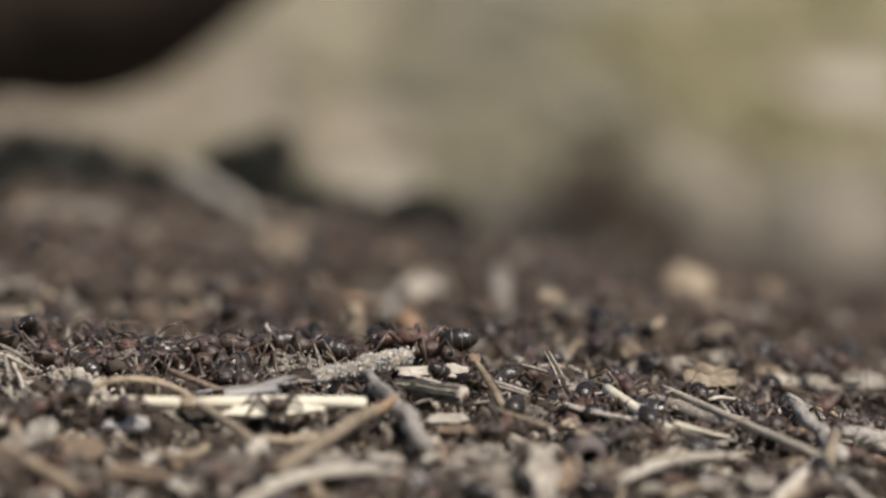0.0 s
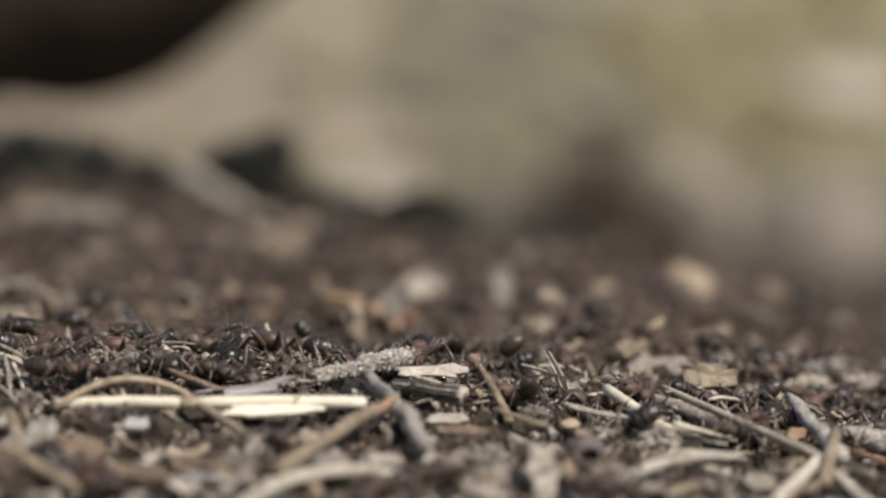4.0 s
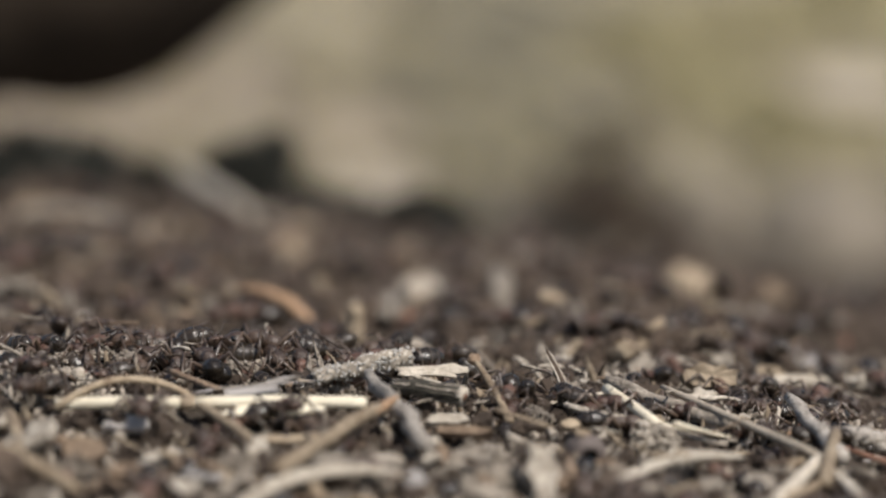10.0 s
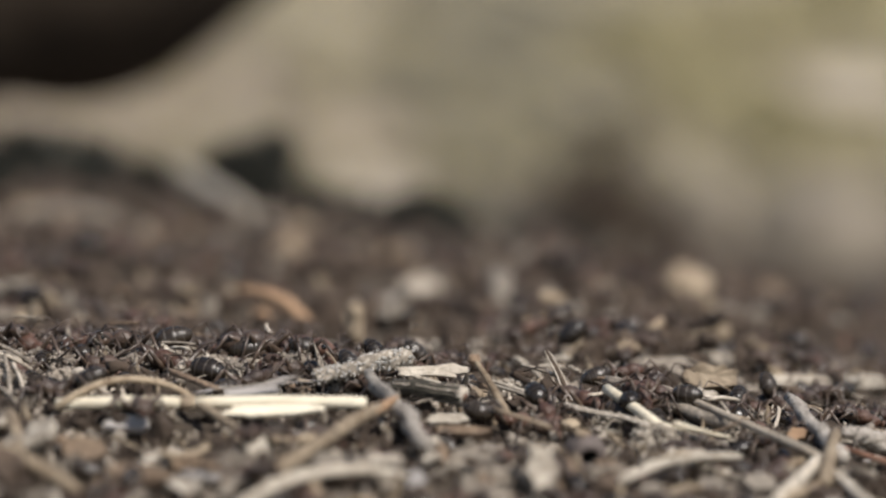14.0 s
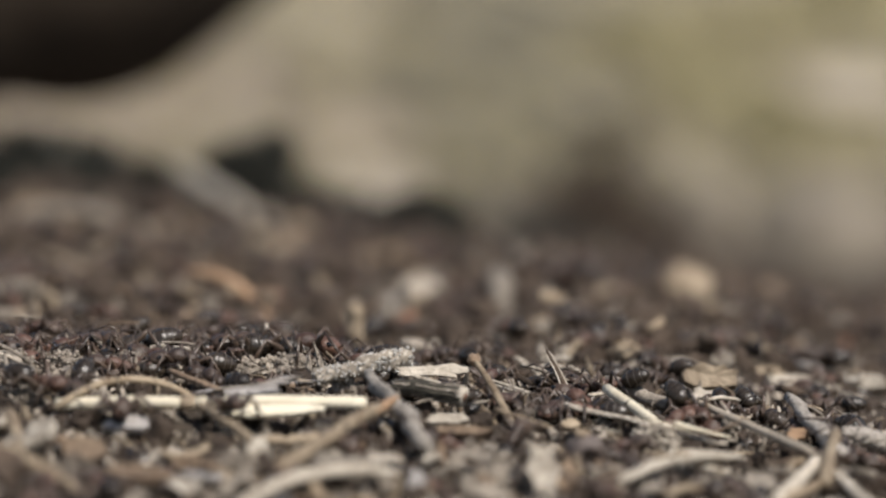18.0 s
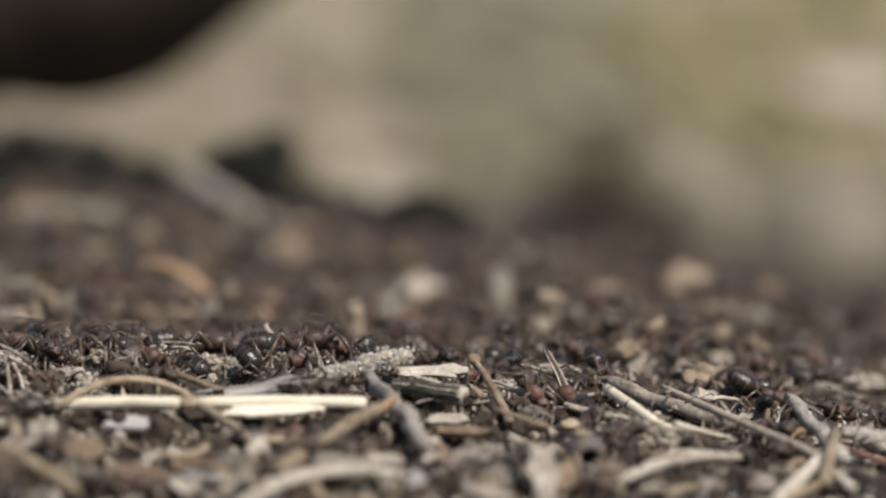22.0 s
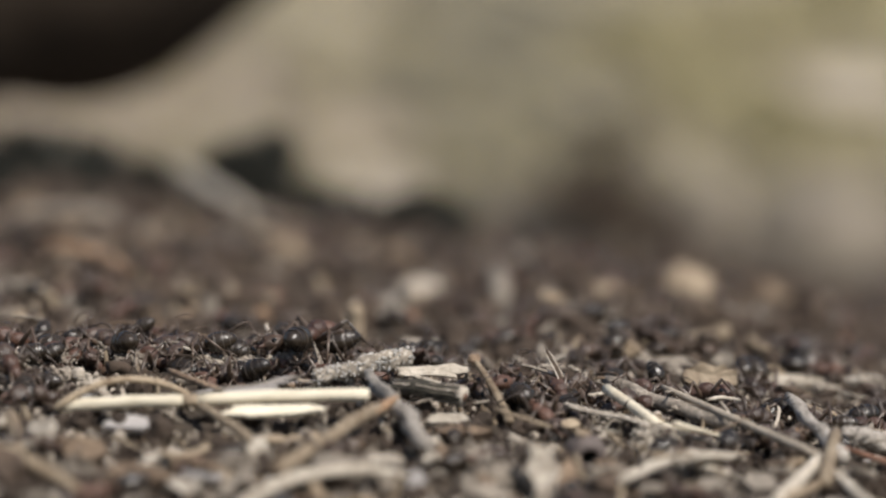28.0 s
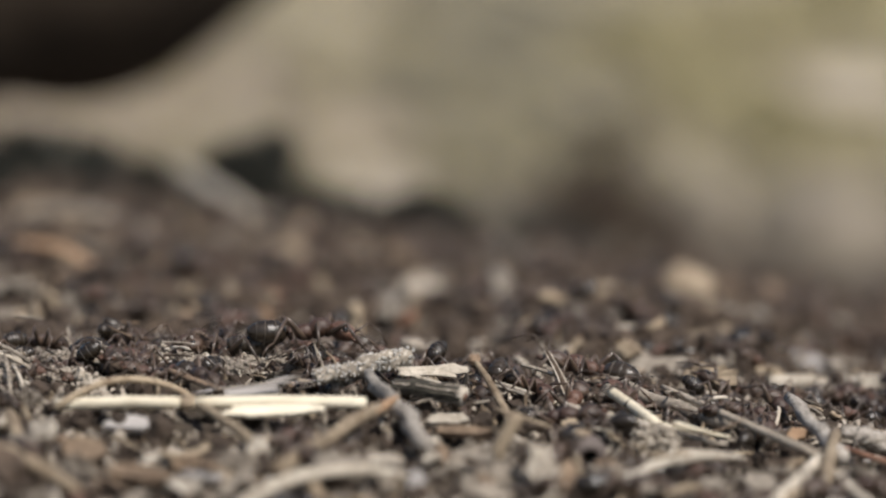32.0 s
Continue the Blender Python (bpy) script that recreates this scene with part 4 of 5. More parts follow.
strew("wood_chip", 40, (0.5, 1.3), [PALE, LICHEN, GREY_BARK], BARKS, "wood chip", "wood chips on the mound", ((-0.038, 0.012), (0.274, 0.294)), 12)


CLODS = random.Random(19)
for k in range(18):
    x, y, w = CLODS.uniform(-0.034, 0.034), CLODS.uniform(0.247, 0.263), CLODS.uniform(0.8, 1.7)
    shade = CLODS.choice((GREY_BARK, BROWN_WOOD, LICHEN, GREY_BARK))
    clod((x * 1000, y * 1000, ground_z(x, y) * 1000 + 0.35 * w), (w, w * 0.8, w * 0.75), shade, "grey-brown crumbly clod of soil among litter", 140 + k)


def crumbs(name, count, sizes, area, material, seed, label, long=1.0):
    """Uncountable soil crumbs in one mesh."""
    rnd = random.Random(seed)
    base_v, base_f = ball((0, 0, 0), (1, 1, 1), 6, 4)
    vs, fs = [], []
    for i in range(count):
        x, y = rnd.uniform(*area[0]), rnd.uniform(*area[1])
        x *= y / 0.285
        s = rnd.uniform(*sizes) * MM * (0.5 + rnd.random() ** 3 * 1.3)
        z = ground_z(x, y) + s * rnd.uniform(-0.2, 0.6)
        o = len(vs)
        e = Euler((rnd.uniform(0, 6), rnd.uniform(0, 6), rnd.uniform(0, 6))).to_matrix()
        sc = Vector((s * rnd.uniform(0.7, 1.4) * long, s * rnd.uniform(0.6, 1.1), s * rnd.uniform(0.5, 1.0)))
        for v in base_v:
            j = 1 + rnd.uniform(-0.25, 0.25)
            vs.append(e @ Vector((v.x * sc.x * j, v.y * sc.y * j, v.z * sc.z * j)) + Vector((x, y, z)))
        fs += [[k + o for k in q] for q in base_f]
    tagged(new(name, mesh_of(name, vs, fs, material, False)), label, "soil crumbs", kind="stuff")


crumbs("soil_crumbs", 2000, (0.16, 0.5), ((-0.037, 0.037), (0.246, 0.300)), CRUMB, 3, "grey-brown crumbs of soil over the mound")
crumbs("dark_crumbs", 4600, (0.2, 0.8), ((-0.037, 0.037), (0.246, 0.300)), DARK_CHIP, 4, "dark humus crumbs over the mound")
crumbs("dark_crumbs", 3200, (0.4, 1.4), ((-0.037, 0.037), (0.300, 0.455)), DARK_CHIP, 5, "dark humus crumbs on the mound's back")
crumbs("fine_litter", 700, (0.12, 0.3), ((-0.037, 0.037), (0.246, 0.300)), TAN_WOOD, 7, "fine tan splinters and fibres over the mound", 5.0)
crumbs("fine_litter", 700, (0.14, 0.34), ((-0.037, 0.037), (0.246, 0.300)), GREY_BARK, 8, "fine grey splinters and fibres over the mound", 5.0)
crumbs("fine_litter", 180, (0.3, 0.7), ((-0.037, 0.037), (0.300, 0.455)), TAN_WOOD, 9, "fine tan splinters on the mound's back", 2.5)
crumbs("soil_crumbs", 420, (0.3, 0.8), ((-0.037, 0.037), (0.300, 0.455)), CRUMB, 6, "grey-brown crumbs on the mound's back")

for k, side in enumerate(((-0.085, -0.037), (0.037, 0.085))):
    crumbs("dark_crumbs", 1700, (0.4, 1.4), (side, (0.22, 0.46)), DARK_CHIP, 13 + k, "dark humus crumbs on the mound's flank")
    crumbs("soil_crumbs", 800, (0.3, 1.0), (side, (0.22, 0.46)), CRUMB, 15 + k, "grey-brown crumbs on the mound's flank")
    crumbs("fine_litter", 600, (0.2, 0.5), (side, (0.22, 0.46)), TAN_WOOD, 17 + k, "fine tan splinters on the mound's flank", 4.0)


# ---- the bank and the hollow behind the mound ----
def cushion(name, at, size, material, label, category, seed):
    """A moss cushion, in dark colours a stand-in for shade: a lumpy dome with many short shoots on it."""
    rnd = random.Random(seed)
    pieces, tall = [], min(0.006, size[2] * 0.45)
    for i in range(160):
        a, t = rnd.uniform(0, 6.283), math.acos(rnd.uniform(0.05, 1))
        d = Vector((math.sin(t) * math.cos(a), math.sin(t) * math.sin(a), math.cos(t)))
        p = Vector((d.x * size[0], d.y * size[1], d.z * size[2])) * 0.95
        pieces.append(tube([p * 0.96, p + d * tall * 0.5 + Vector((0, 0, tall * 0.2)), p + d * tall + Vector((rnd.gauss(0, 0.2) * tall, 0, tall * 0.5))], [tall * 0.2, tall * 0.16, tall * 0.04], 4))
    ob = new(name)
    ob.location = at
    part("mat", mesh_of("mat", *ball((0, 0, 0), size, 16, 10, 0.35, seed), material), ob)
    part("moss_fuzz", mesh_of("moss_fuzz", *joined(*pieces), material), ob, "dense short shoots on a moss cushion or shade clump")["kind"] = "stuff"
    return tagged(ob, label, category)


def dead_leaf(at, length, width, turn, seed, material=None):
    """A curled dead leaf with a midrib and a stalk."""
    vs, fs, nx, ny = [], [], 13, 7
    for side in (0.0002, -0.0002):
        for i in range(nx):
            t = i / (nx - 1)
            half = width / 2 * math.sin(math.pi * min(1, t * 0.93 + 0.05)) ** 0.8 * (1 + 0.12 * math.sin(t * 19 + seed))
            for j in range(ny):
                s = j / (ny - 1) * 2 - 1
                vs.append(((t - 0.5) * length, s * half, side + abs(s) ** 1.6 * width * 0.16 + 0.1 * length * (t - 0.5) ** 2 * math.cos(seed) + 0.02 * width * noise.noise((t * 5, s * 3, seed))))
    m = nx * ny
    for i in range(nx - 1):
        for j in range(ny - 1):
            a = i * ny + j
            fs += [[a, a + ny, a + ny + 1, a + 1], [m + a, m + a + 1, m + a + ny + 1, m + a + ny]]
    thing = new("dead_leaf")
    thing.matrix_basis = pose(*at, *turn)
    part("blade", mesh_of("blade", vs, fs, material or LEAF), thing)
    part("stalk", mesh_of("stalk", *tube([(length * 0.3, 0, 0.0004), (-length * 0.5, 0, 0.0004 + 0.025 * length * math.cos(seed)), (-length * 0.72, 0.002, 0.004)], [0.0003, 0.0007, 0.0008], 6), TAN_WOOD), thing)
    return tagged(thing, "curled tan dead leaf on the forest floor", "leaf", "dead leaves on the forest floor")


def on_ground(x, y, lift=0.0):
    return Vector((x, y, ground_z(x, y) + lift))


dead_leaf((-0.0883, 0.9318, 0.2324), 0.061, 0.019, (35, 0, 6), 1, SHADED_LEAF)
dead_leaf((-0.0540, 0.9730, 0.2393), 0.046, 0.031, (45, 0, -20), 2, LEAF)
dead_leaf((-0.0824, 0.9450, 0.2340), 0.018, 0.014, (45, 0, 30), 3, PALE)
dead_leaf((-0.0166, 0.8673, 0.2206), 0.032, 0.014, (48, -8, 12), 4, PALE)
dead_leaf((-0.0200, 0.9234, 0.2308), 0.036, 0.020, (40, 0, -8), 5, LEAF)
dead_leaf((-0.1090, 0.9603, 0.2371), 0.036, 0.015, (30, 0, -8), 6, SHADED_LEAF)
dead_leaf((0.1080, 0.9382, 0.2429), 0.034, 0.013, (50, 0, 0), 11, PALE)
for k, (x, y, r, h) in enumerate(((0.004, 0.985, 0.026, 0.012), (0.020, 0.915, 0.016, 0.008), (0.000, 0.925, 0.015, 0.007), (0.034, 1.045, 0.024, 0.011), (0.036, 0.965, 0.018, 0.009), (0.008, 1.080, 0.026, 0.010), (0.010, 0.865, 0.012, 0.006))):
    cushion("moss_cushion", on_ground(x, y, -0.002), (r, r * 0.8, h), GREY_MOSS, "dry olive-grey moss cushion", "moss", 7 + k)
for k, (x, y, r, h) in enumerate(((0.060, 1.030, 0.020, 0.010), (0.076, 0.975, 0.020, 0.009), (0.098, 0.945, 0.021, 0.009), (0.120, 0.985, 0.020, 0.009), (0.094, 1.050, 0.022, 0.010), (0.128, 1.070, 0.024, 0.010), (-0.0413, 0.995, 0.012, 0.007))):
    cushion("moss_cushion", on_ground(x, y, -0.002), (r, r * 0.8, h), MOSS, "dry yellow-green moss cushion", "moss", 24 + k)
lump("stone", (90.0, 851.9, 209.9), (25.0, 18.8, 17.4), STONE, "rounded grey-brown stone at the foot of the bank", "stone", 12, 0.25, 24)
lump("stone", (63.5, 848.9, 211.7), (8.2, 6.7, 17.0), STONE, "small pinkish grey stone at the foot of the bank", "stone", 13, 0.2, 24)
# Added dark clumps: they stand in for the shaded dip behind the rim.
cushion("moss_clump", (-0.0535, 0.4605, 0.2612), (0.0125, 0.0087, 0.0044), RIM_SHADE, "near-black clump standing in for shade behind the mound", "moss", 21)
cushion("moss_clump", (-0.0194, 0.4720, 0.2563), (0.0045, 0.0027, 0.0024), RIM_SHADE, "near-black clump standing in for shade behind the mound", "moss", 32)
cushion("moss_clump", (-0.0579, 0.4584, 0.2607), (0.0094, 0.0056, 0.0032), RIM_SHADE, "near-black clump standing in for shade behind the mound", "moss", 33)
cushion("moss_clump", (-0.0445, 0.4620, 0.2585), (0.0060, 0.0040, 0.0030), RIM_SHADE, "near-black clump standing in for shade behind the mound", "moss", 34)
cushion("moss_clump", (-0.0401, 0.4643, 0.2585), (0.0060, 0.0036, 0.0032), RIM_SHADE, "near-black clump standing in for shade behind the mound", "moss", 27)
cushion("moss_clump", (-0.0256, 0.4663, 0.2598), (0.0051, 0.0031, 0.0037), RIM_SHADE, "near-black clump standing in for shade behind the mound", "moss", 22)
cushion("moss_clump", (-0.0223, 0.4704, 0.2601), (0.0022, 0.0013, 0.0041), RIM_SHADE, "near-black clump standing in for shade behind the mound", "moss", 24)
cushion("moss_clump", (-0.0129, 0.4728, 0.2543), (0.0074, 0.0045, 0.0026), RIM_SHADE, "near-black clump standing in for shade behind the mound", "moss", 23)
cushion("moss_clump", (-0.0024, 0.4450, 0.2552), (0.0054, 0.0034, 0.0036), RIM_SHADE, "near-black clump standing in for shade behind the mound", "moss", 26)
cushion("moss_clump", (0.0152, 0.5470, 0.2429), (0.0078, 0.0047, 0.0030), RIM_SHADE, "near-black clump standing in for shade behind the mound", "moss", 29)
cushion("moss_clump", (0.0060, 0.4974, 0.2491), (0.0074, 0.0045, 0.0020), RIM_SHADE, "near-black clump standing in for shade behind the mound", "moss", 31)
# Added dark clumps, dense enough to read as the hollow's shade.
HEAP = random.Random(62)
for k in range(74):
    up = HEAP.random() ** 1.3
    x, y = 0.0378 + HEAP.gauss(0, 0.0064 * (1 - 0.4 * up)), 0.822 + 0.15 * up
    r = HEAP.uniform(0.0045, 0.0085) * (1 - 0.35 * up)
    cushion("humus_clump", on_ground(x, y, -0.001), (r, r * 0.8, r * 0.75), HOLLOW_SHADE if HEAP.random() < 0.25 * up else LIMB_AND_SHADE, "dark brown clump standing in for shade in the hollow behind the mound", "humus", 60 + k)


def dark_limb():
    """A rotten dark limb that leans up out of the ground beside the bank."""
    pts = [Vector(p) for p in ((-0.2000, 0.5600, 0.1700), (-0.1450, 0.5600, 0.2320), (-0.0867, 0.5615, 0.2849), (-0.0744, 0.5616, 0.2863), (-0.0664, 0.5617, 0.2872), (-0.0604, 0.5618, 0.2875), (-0.0577, 0.5618, 0.2879), (-0.0556, 0.5619, 0.2888), (-0.0515, 0.5622, 0.2913), (-0.0458, 0.5626, 0.2952), (-0.0397, 0.5631, 0.2999), (-0.0333, 0.5637, 0.3055), (0.0300, 0.5700, 0.3900), (0.0800, 0.5800, 0.4700))]
    fine = []
    for i in range(len(pts) - 1):
        fine += [pts[i].lerp(pts[i + 1], k / 4) for k in range(4)]
    fine.append(pts[-1])
    c, fine = centred(fine)
    ob = new("dead_limb")
    ob.location = c
    part("bark", mesh_of("bark", *tube(fine, [0.0228] * len(fine), 16, 0.10, 3), LIMB_AND_SHADE), ob)
    part("knot", mesh_of("knot", *ball(fine[14] + Vector((0, 0, 0.015)), (0.012, 0.012, 0.014), 12, 8, 0.3, 2), LIMB_AND_SHADE), ob)
    tagged(ob, "dark rotten limb leaning out of the ground", "branch")


dark_limb()


def grass_wisps():
    """Dry grass blades on the bank, too many to count."""
    rnd = random.Random(8)
    pieces = []
    for i in range(900):
        x, y = rnd.uniform(-0.2, 0.2), rnd.uniform(0.86, 1.25)
        p = on_ground(x, y, -0.001)
        a = rnd.uniform(0, 6.283)
        d = Vector((math.cos(a), math.sin(a), rnd.uniform(0.05, 0.7))).normalized() * rnd.uniform(0.012, 0.04)
        pieces.append(tube([p, p + d * 0.5 + Vector((0, 0, 0.003)), p + d], [0.0007, 0.0006, 0.0002], 4))
    tagged(new("dry_grass", mesh_of("dry_grass", *joined(*pieces), GRASS)), "dry yellowed grass blades over the bank", "grass", kind="stuff")


grass_wisps()


# ---- the ants ----
def leg_mesh(name, knee, heel, toe, side):
    s = Vector((side, 1, 1))
    k, h, t = [Vector(p) * MM * s for p in (knee, heel, toe)]
    femur = tube([(0, 0, 0), k * 0.3, k * 0.7, k], [r * MM for r in (0.12, 0.15, 0.12, 0.08)], 6)
    shin = tube([k, k.lerp(h, 0.5), h], [r * MM for r in (0.066, 0.08, 0.05)], 6)
    foot = tube([h, h.lerp(t, 0.5) + Vector((0, 0, 0.0001)), t], [r * MM for r in (0.042, 0.036, 0.03)], 5)
    return mesh_of(name, *joined(femur, shin, foot), LEG)


LEGS = {}
for s in (-1, 1):
    LEGS["front", s] = ((0.25, 0.75, 0.85), leg_mesh("front_leg", (0.7, 0.75, 0.75), (1.25, 1.4, -0.32), (1.45, 1.95, -0.8), s))
    LEGS["middle", s] = ((0.28, 0.25, 0.8), leg_mesh("middle_leg", (0.85, 0.0, 0.85), (1.5, -0.2, -0.28), (1.85, -0.55, -0.75), s))
    LEGS["hind", s] = ((0.25, -0.25, 0.8), leg_mesh("hind_leg", (0.72, -0.8, 0.95), (1.2, -1.65, -0.2), (1.55, -2.3, -0.75), s))


GASTER_CUTS = (0.0, 0.33, 0.58, 0.78, 0.92, 1.0)


def gaster_width(t):
    """The half width of the abdomen in millimetres, t of the way along it."""
    return 0.62 * (4 * t * (1 - t)) ** 0.5 * (1.12 - 0.24 * t)


def gaster_shape():
    """A drop-shaped abdomen whose plates overlap: each one ends a little prouder than the next begins."""
    vs, fs, segs, line = [], [], 20, []
    for a, b in zip(GASTER_CUTS, GASTER_CUTS[1:]):
        line += [(a + (b - a) * k, 0.955 + 0.045 * k) for k in (0.03, 0.25, 0.5, 0.75, 0.97)]
    for t, lip in line:
        for k in range(segs):
            a = 2 * math.pi * k / segs
            r = max(0.02, gaster_width(t)) * lip * MM
            vs.append(Vector((math.cos(a) * r, -1.9 * t * MM, (math.sin(a) * r * 0.95) + 0.05 * MM)))
    for j in range(len(line) - 1):
        for k in range(segs):
            a, b = j * segs + k, j * segs + (k + 1) % segs
            fs.append([a, b, b + segs, a + segs])
    fs += [list(range(segs))[::-1], [len(vs) - segs + k for k in range(segs)]]
    return vs, fs


def ant_prototype(k, fine):
    """An ant that looks along +y, 5.5 mm long before it is scaled, with its feet on z = 0. k varies its bearing and colours."""
    thing = new("ant")
    red = THORAX if k % 3 else HEAD
    thorax = joined(ball(mm((0, 0.5, 1.2)), mm((0.47, 0.6, 0.47)), 12, 8), ball(mm((0, -0.2, 1.1)), mm((0.36, 0.52, 0.4)), 10, 7),
                    ball(mm((0, -0.9, 1.1)), mm((0.2, 0.13, 0.34)), 8, 6), ball(mm((0, 1.02, 1.15)), mm((0.2, 0.2, 0.2)), 8, 5))
    part("thorax", mesh_of("thorax", *thorax, red), thing)
    lift = (-6, 10, 0, 22, -12)[k % 5]
    seat = pose(0, -1.0 * MM, 1.08 * MM, -lift)
    gaster = part("gaster", mesh_of("gaster", *gaster_shape(), GASTER), thing, at=seat)
    if fine:
        for cut in GASTER_CUTS[1:4]:
            y, w = -1.9 * cut, gaster_width(cut)
            ring = tube([mm((0, y + 0.02, 0.05)), mm((0, y - 0.035, 0.05))], [w * 1.012 * MM, w * 0.985 * MM], 20, cap=False)
            part("ring", mesh_of("ring", *ring, BAND), gaster)
    nod, yaw = (-18, -30, 6, -10, -40)[k % 5], (12, -16, 0, 24, -8)[k % 5]
    head = part("head", mesh_of("head", *ball(mm((0, 0.55, 0.0)), mm((0.62, 0.66, 0.44)), 14, 9, 0.0, 0, 2, 0.14), red if k % 2 else HEAD), thing, at=pose(0, 1.1 * MM, 1.17 * MM, nod, 0, yaw))
    for s in (-1, 1):
        wave = (0.0, 0.35, -0.3)[(k + s) % 3]
        feeler = joined(tube([mm((s * 0.2, 1.0, 0.2)), mm((s * 0.5, 1.25, 0.5)), mm((s * 0.85, 1.4, 0.7 + wave))], [0.000045, 0.00004, 0.000042], 5),
                        tube([mm((s * 0.85, 1.4, 0.7 + wave)), mm((s * 0.85, 1.95, 0.6 + wave)), mm((s * (0.7 + wave), 2.6, 0.2 + wave))], [0.00004, 0.000045, 0.00004], 5))
        part("antenna", mesh_of("antenna", *feeler, LEG), head)
        if fine:
            part("eye", mesh_of("eye", *ball(mm((s * 0.5, 0.6, 0.2)), mm((0.12, 0.15, 0.13)), 8, 6), EYE), head)
            jaw = tube([mm((s * 0.26, 1.02, -0.05)), mm((s * 0.3, 1.3, -0.1)), mm((s * 0.05, 1.5, -0.14))], [0.00012, 0.0001, 0.00003], 6)
            part("mandible", mesh_of("mandible", *jaw, THORAX), head)
    for (kind, s), (joint, me) in LEGS.items():
        leg = part("leg", me, thing, at=pose(joint[0] * s * MM, joint[1] * MM, joint[2] * MM, 0, 0, ((k * 37 + s * 11) % 30) - 15))
    return tagged(thing, ("dark wood ant with a glossy black abdomen", "reddish-brown wood ant with a black abdomen", "red-chested wood ant with a black abdomen")[k % 3], "ant", "ants on the mound")


ANTS = []          # each: the ant, how finely it moves, home x, home y, how far it strays


def settle(thing, spec):
    ANTS.append((thing, *spec))


def place_ants():
    rnd = random.Random(5)
    homes = []
    def spread(count, xs, ys, fine, stray, gap):
        tries = 0
        while count and tries < 6000:
            tries += 1
            x, y = rnd.uniform(*xs), rnd.uniform(*ys)
            x *= y / 0.285
            if 0.253 < y < 0.278 and -0.032 < x < 0.006 or 0.266 < y < 0.2780 and -0.034 < x < -0.024:
                continue
            if any((x - a) ** 2 + (y - b) ** 2 < gap * gap for a, b, *_ in homes):
                continue
            homes.append((x, y, fine, stray))
            count -= 1
    spread(44, (-0.037, -0.004), (0.2775, 0.294), True, 0.005, 0.0025)
    spread(32, (-0.004, 0.037), (0.271, 0.295), True, 0.006, 0.0028)
    spread(9, (-0.037, 0.004), (0.262, 0.276), True, 0.005, 0.004)
    spread(28, (-0.037, 0.037), (0.246, 0.268), False, 0.008, 0.0045)
    spread(26, (0.002, 0.037), (0.296, 0.325), False, 0.008, 0.004)
    spread(140, (-0.037, 0.037), (0.304, 0.445), False, 0.012, 0.0055)
    homes += [(0.0030, 0.2650, False, 0.008)]
    makes = {f: [ant_prototype(k, f) for k in range(5)] for f in (True, False)}
    used = set()
    for i, (x, y, fine, stray) in enumerate(homes):
        k = i % 5
        proto = makes[fine][k]
        ant = proto if (fine, k) not in used else copy_thing(proto, Matrix.Identity(4))
        used.add((fine, k))
        s = rnd.uniform(1.02, 1.48)
        ant.scale = (s, s, s)
        settle(ant, (fine, x, y, stray))
    for i in range(14):
        ant = copy_thing(makes[True][(1, 3, 0, 2, 4)[i % 5]], Matrix.Identity(4))
        s = (1.75, 1.6, 1.68)[i % 3] if i < 12 else 1.3
        ant.scale = (s, s, s)
        TREKKERS.append(ant)


TREKKERS = []      # ants whose way is known
place_ants()


def stand_on(x, y, yaw, pitch, roll, climb):
    """The pose of an ant at a place on the mound, along the slope."""
    up = ground_up(x, y)
    tilt = up.to_track_quat("Z", "Y").to_matrix().to_4x4()
    flat = tilt.to_3x3() @ Vector((0, 1, 0))
    turn = math.degrees(math.atan2(flat.x, flat.y))
    return Matrix.Translation((x, y, mound(x, y) + relief(x, y) * 0.7 + climb)) @ tilt @ pose(0, 0, 0, pitch, roll, yaw + turn)


def motions():
    known_ways()
    rnd = random.Random(21)
    for ant, fine, hx, hy, stray in ANTS:
        step = 0.5 if fine else 0.8
        x, y, yaw = hx + rnd.gauss(0, stray * 0.3), hy + rnd.gauss(0, stray * 0.3), rnd.uniform(0, 360)
        brisk = rnd.choice((0.25, 0.7, 1.2, 1.8))
        rows, t, climb = [], 0.0, 0.0011 if fine and hy < 0.2695 else rnd.choice((-0.0006, -0.0003, 0.0, 0.0004))
        while True:
            rows.append((min(t, 32.0), stand_on(x, y, yaw, rnd.gauss(4, 15), rnd.gauss(0, 15), climb)))
            if t >= 32.0:
                break
            pace = brisk * step * rnd.choice((0.0, 0.3, 1.0, 1.5)) * 0.0056
            back = math.degrees(math.atan2(-(hx - x), hy - y))
            out = math.hypot(hx - x, hy - y) / stray
            turn = rnd.gauss(0, 24)
            if out > 0.7:
                turn += ((back - yaw + 180) % 360 - 180) * min(0.5, 0.3 * out)
            yaw += max(-65, min(65, turn))
            x -= math.sin(radians(yaw)) * pace
            y += math.cos(radians(yaw)) * pace
            t += step
        walk(ant, rows)
        if fine:
            swing_legs(ant, [r[0] for r in rows], rnd)


def swing_legs(ant, times, rnd):
    for leg in [c for c in ant.children if c.name.startswith("leg")]:
        at = leg.matrix_basis.translation.copy()
        base = leg.matrix_basis.to_euler().z
        walk(leg, [(t, Matrix.LocRotScale(at, Euler((0, radians(rnd.gauss(0, 9)), base + radians(rnd.gauss(0, 17)))), None)) for t in times])


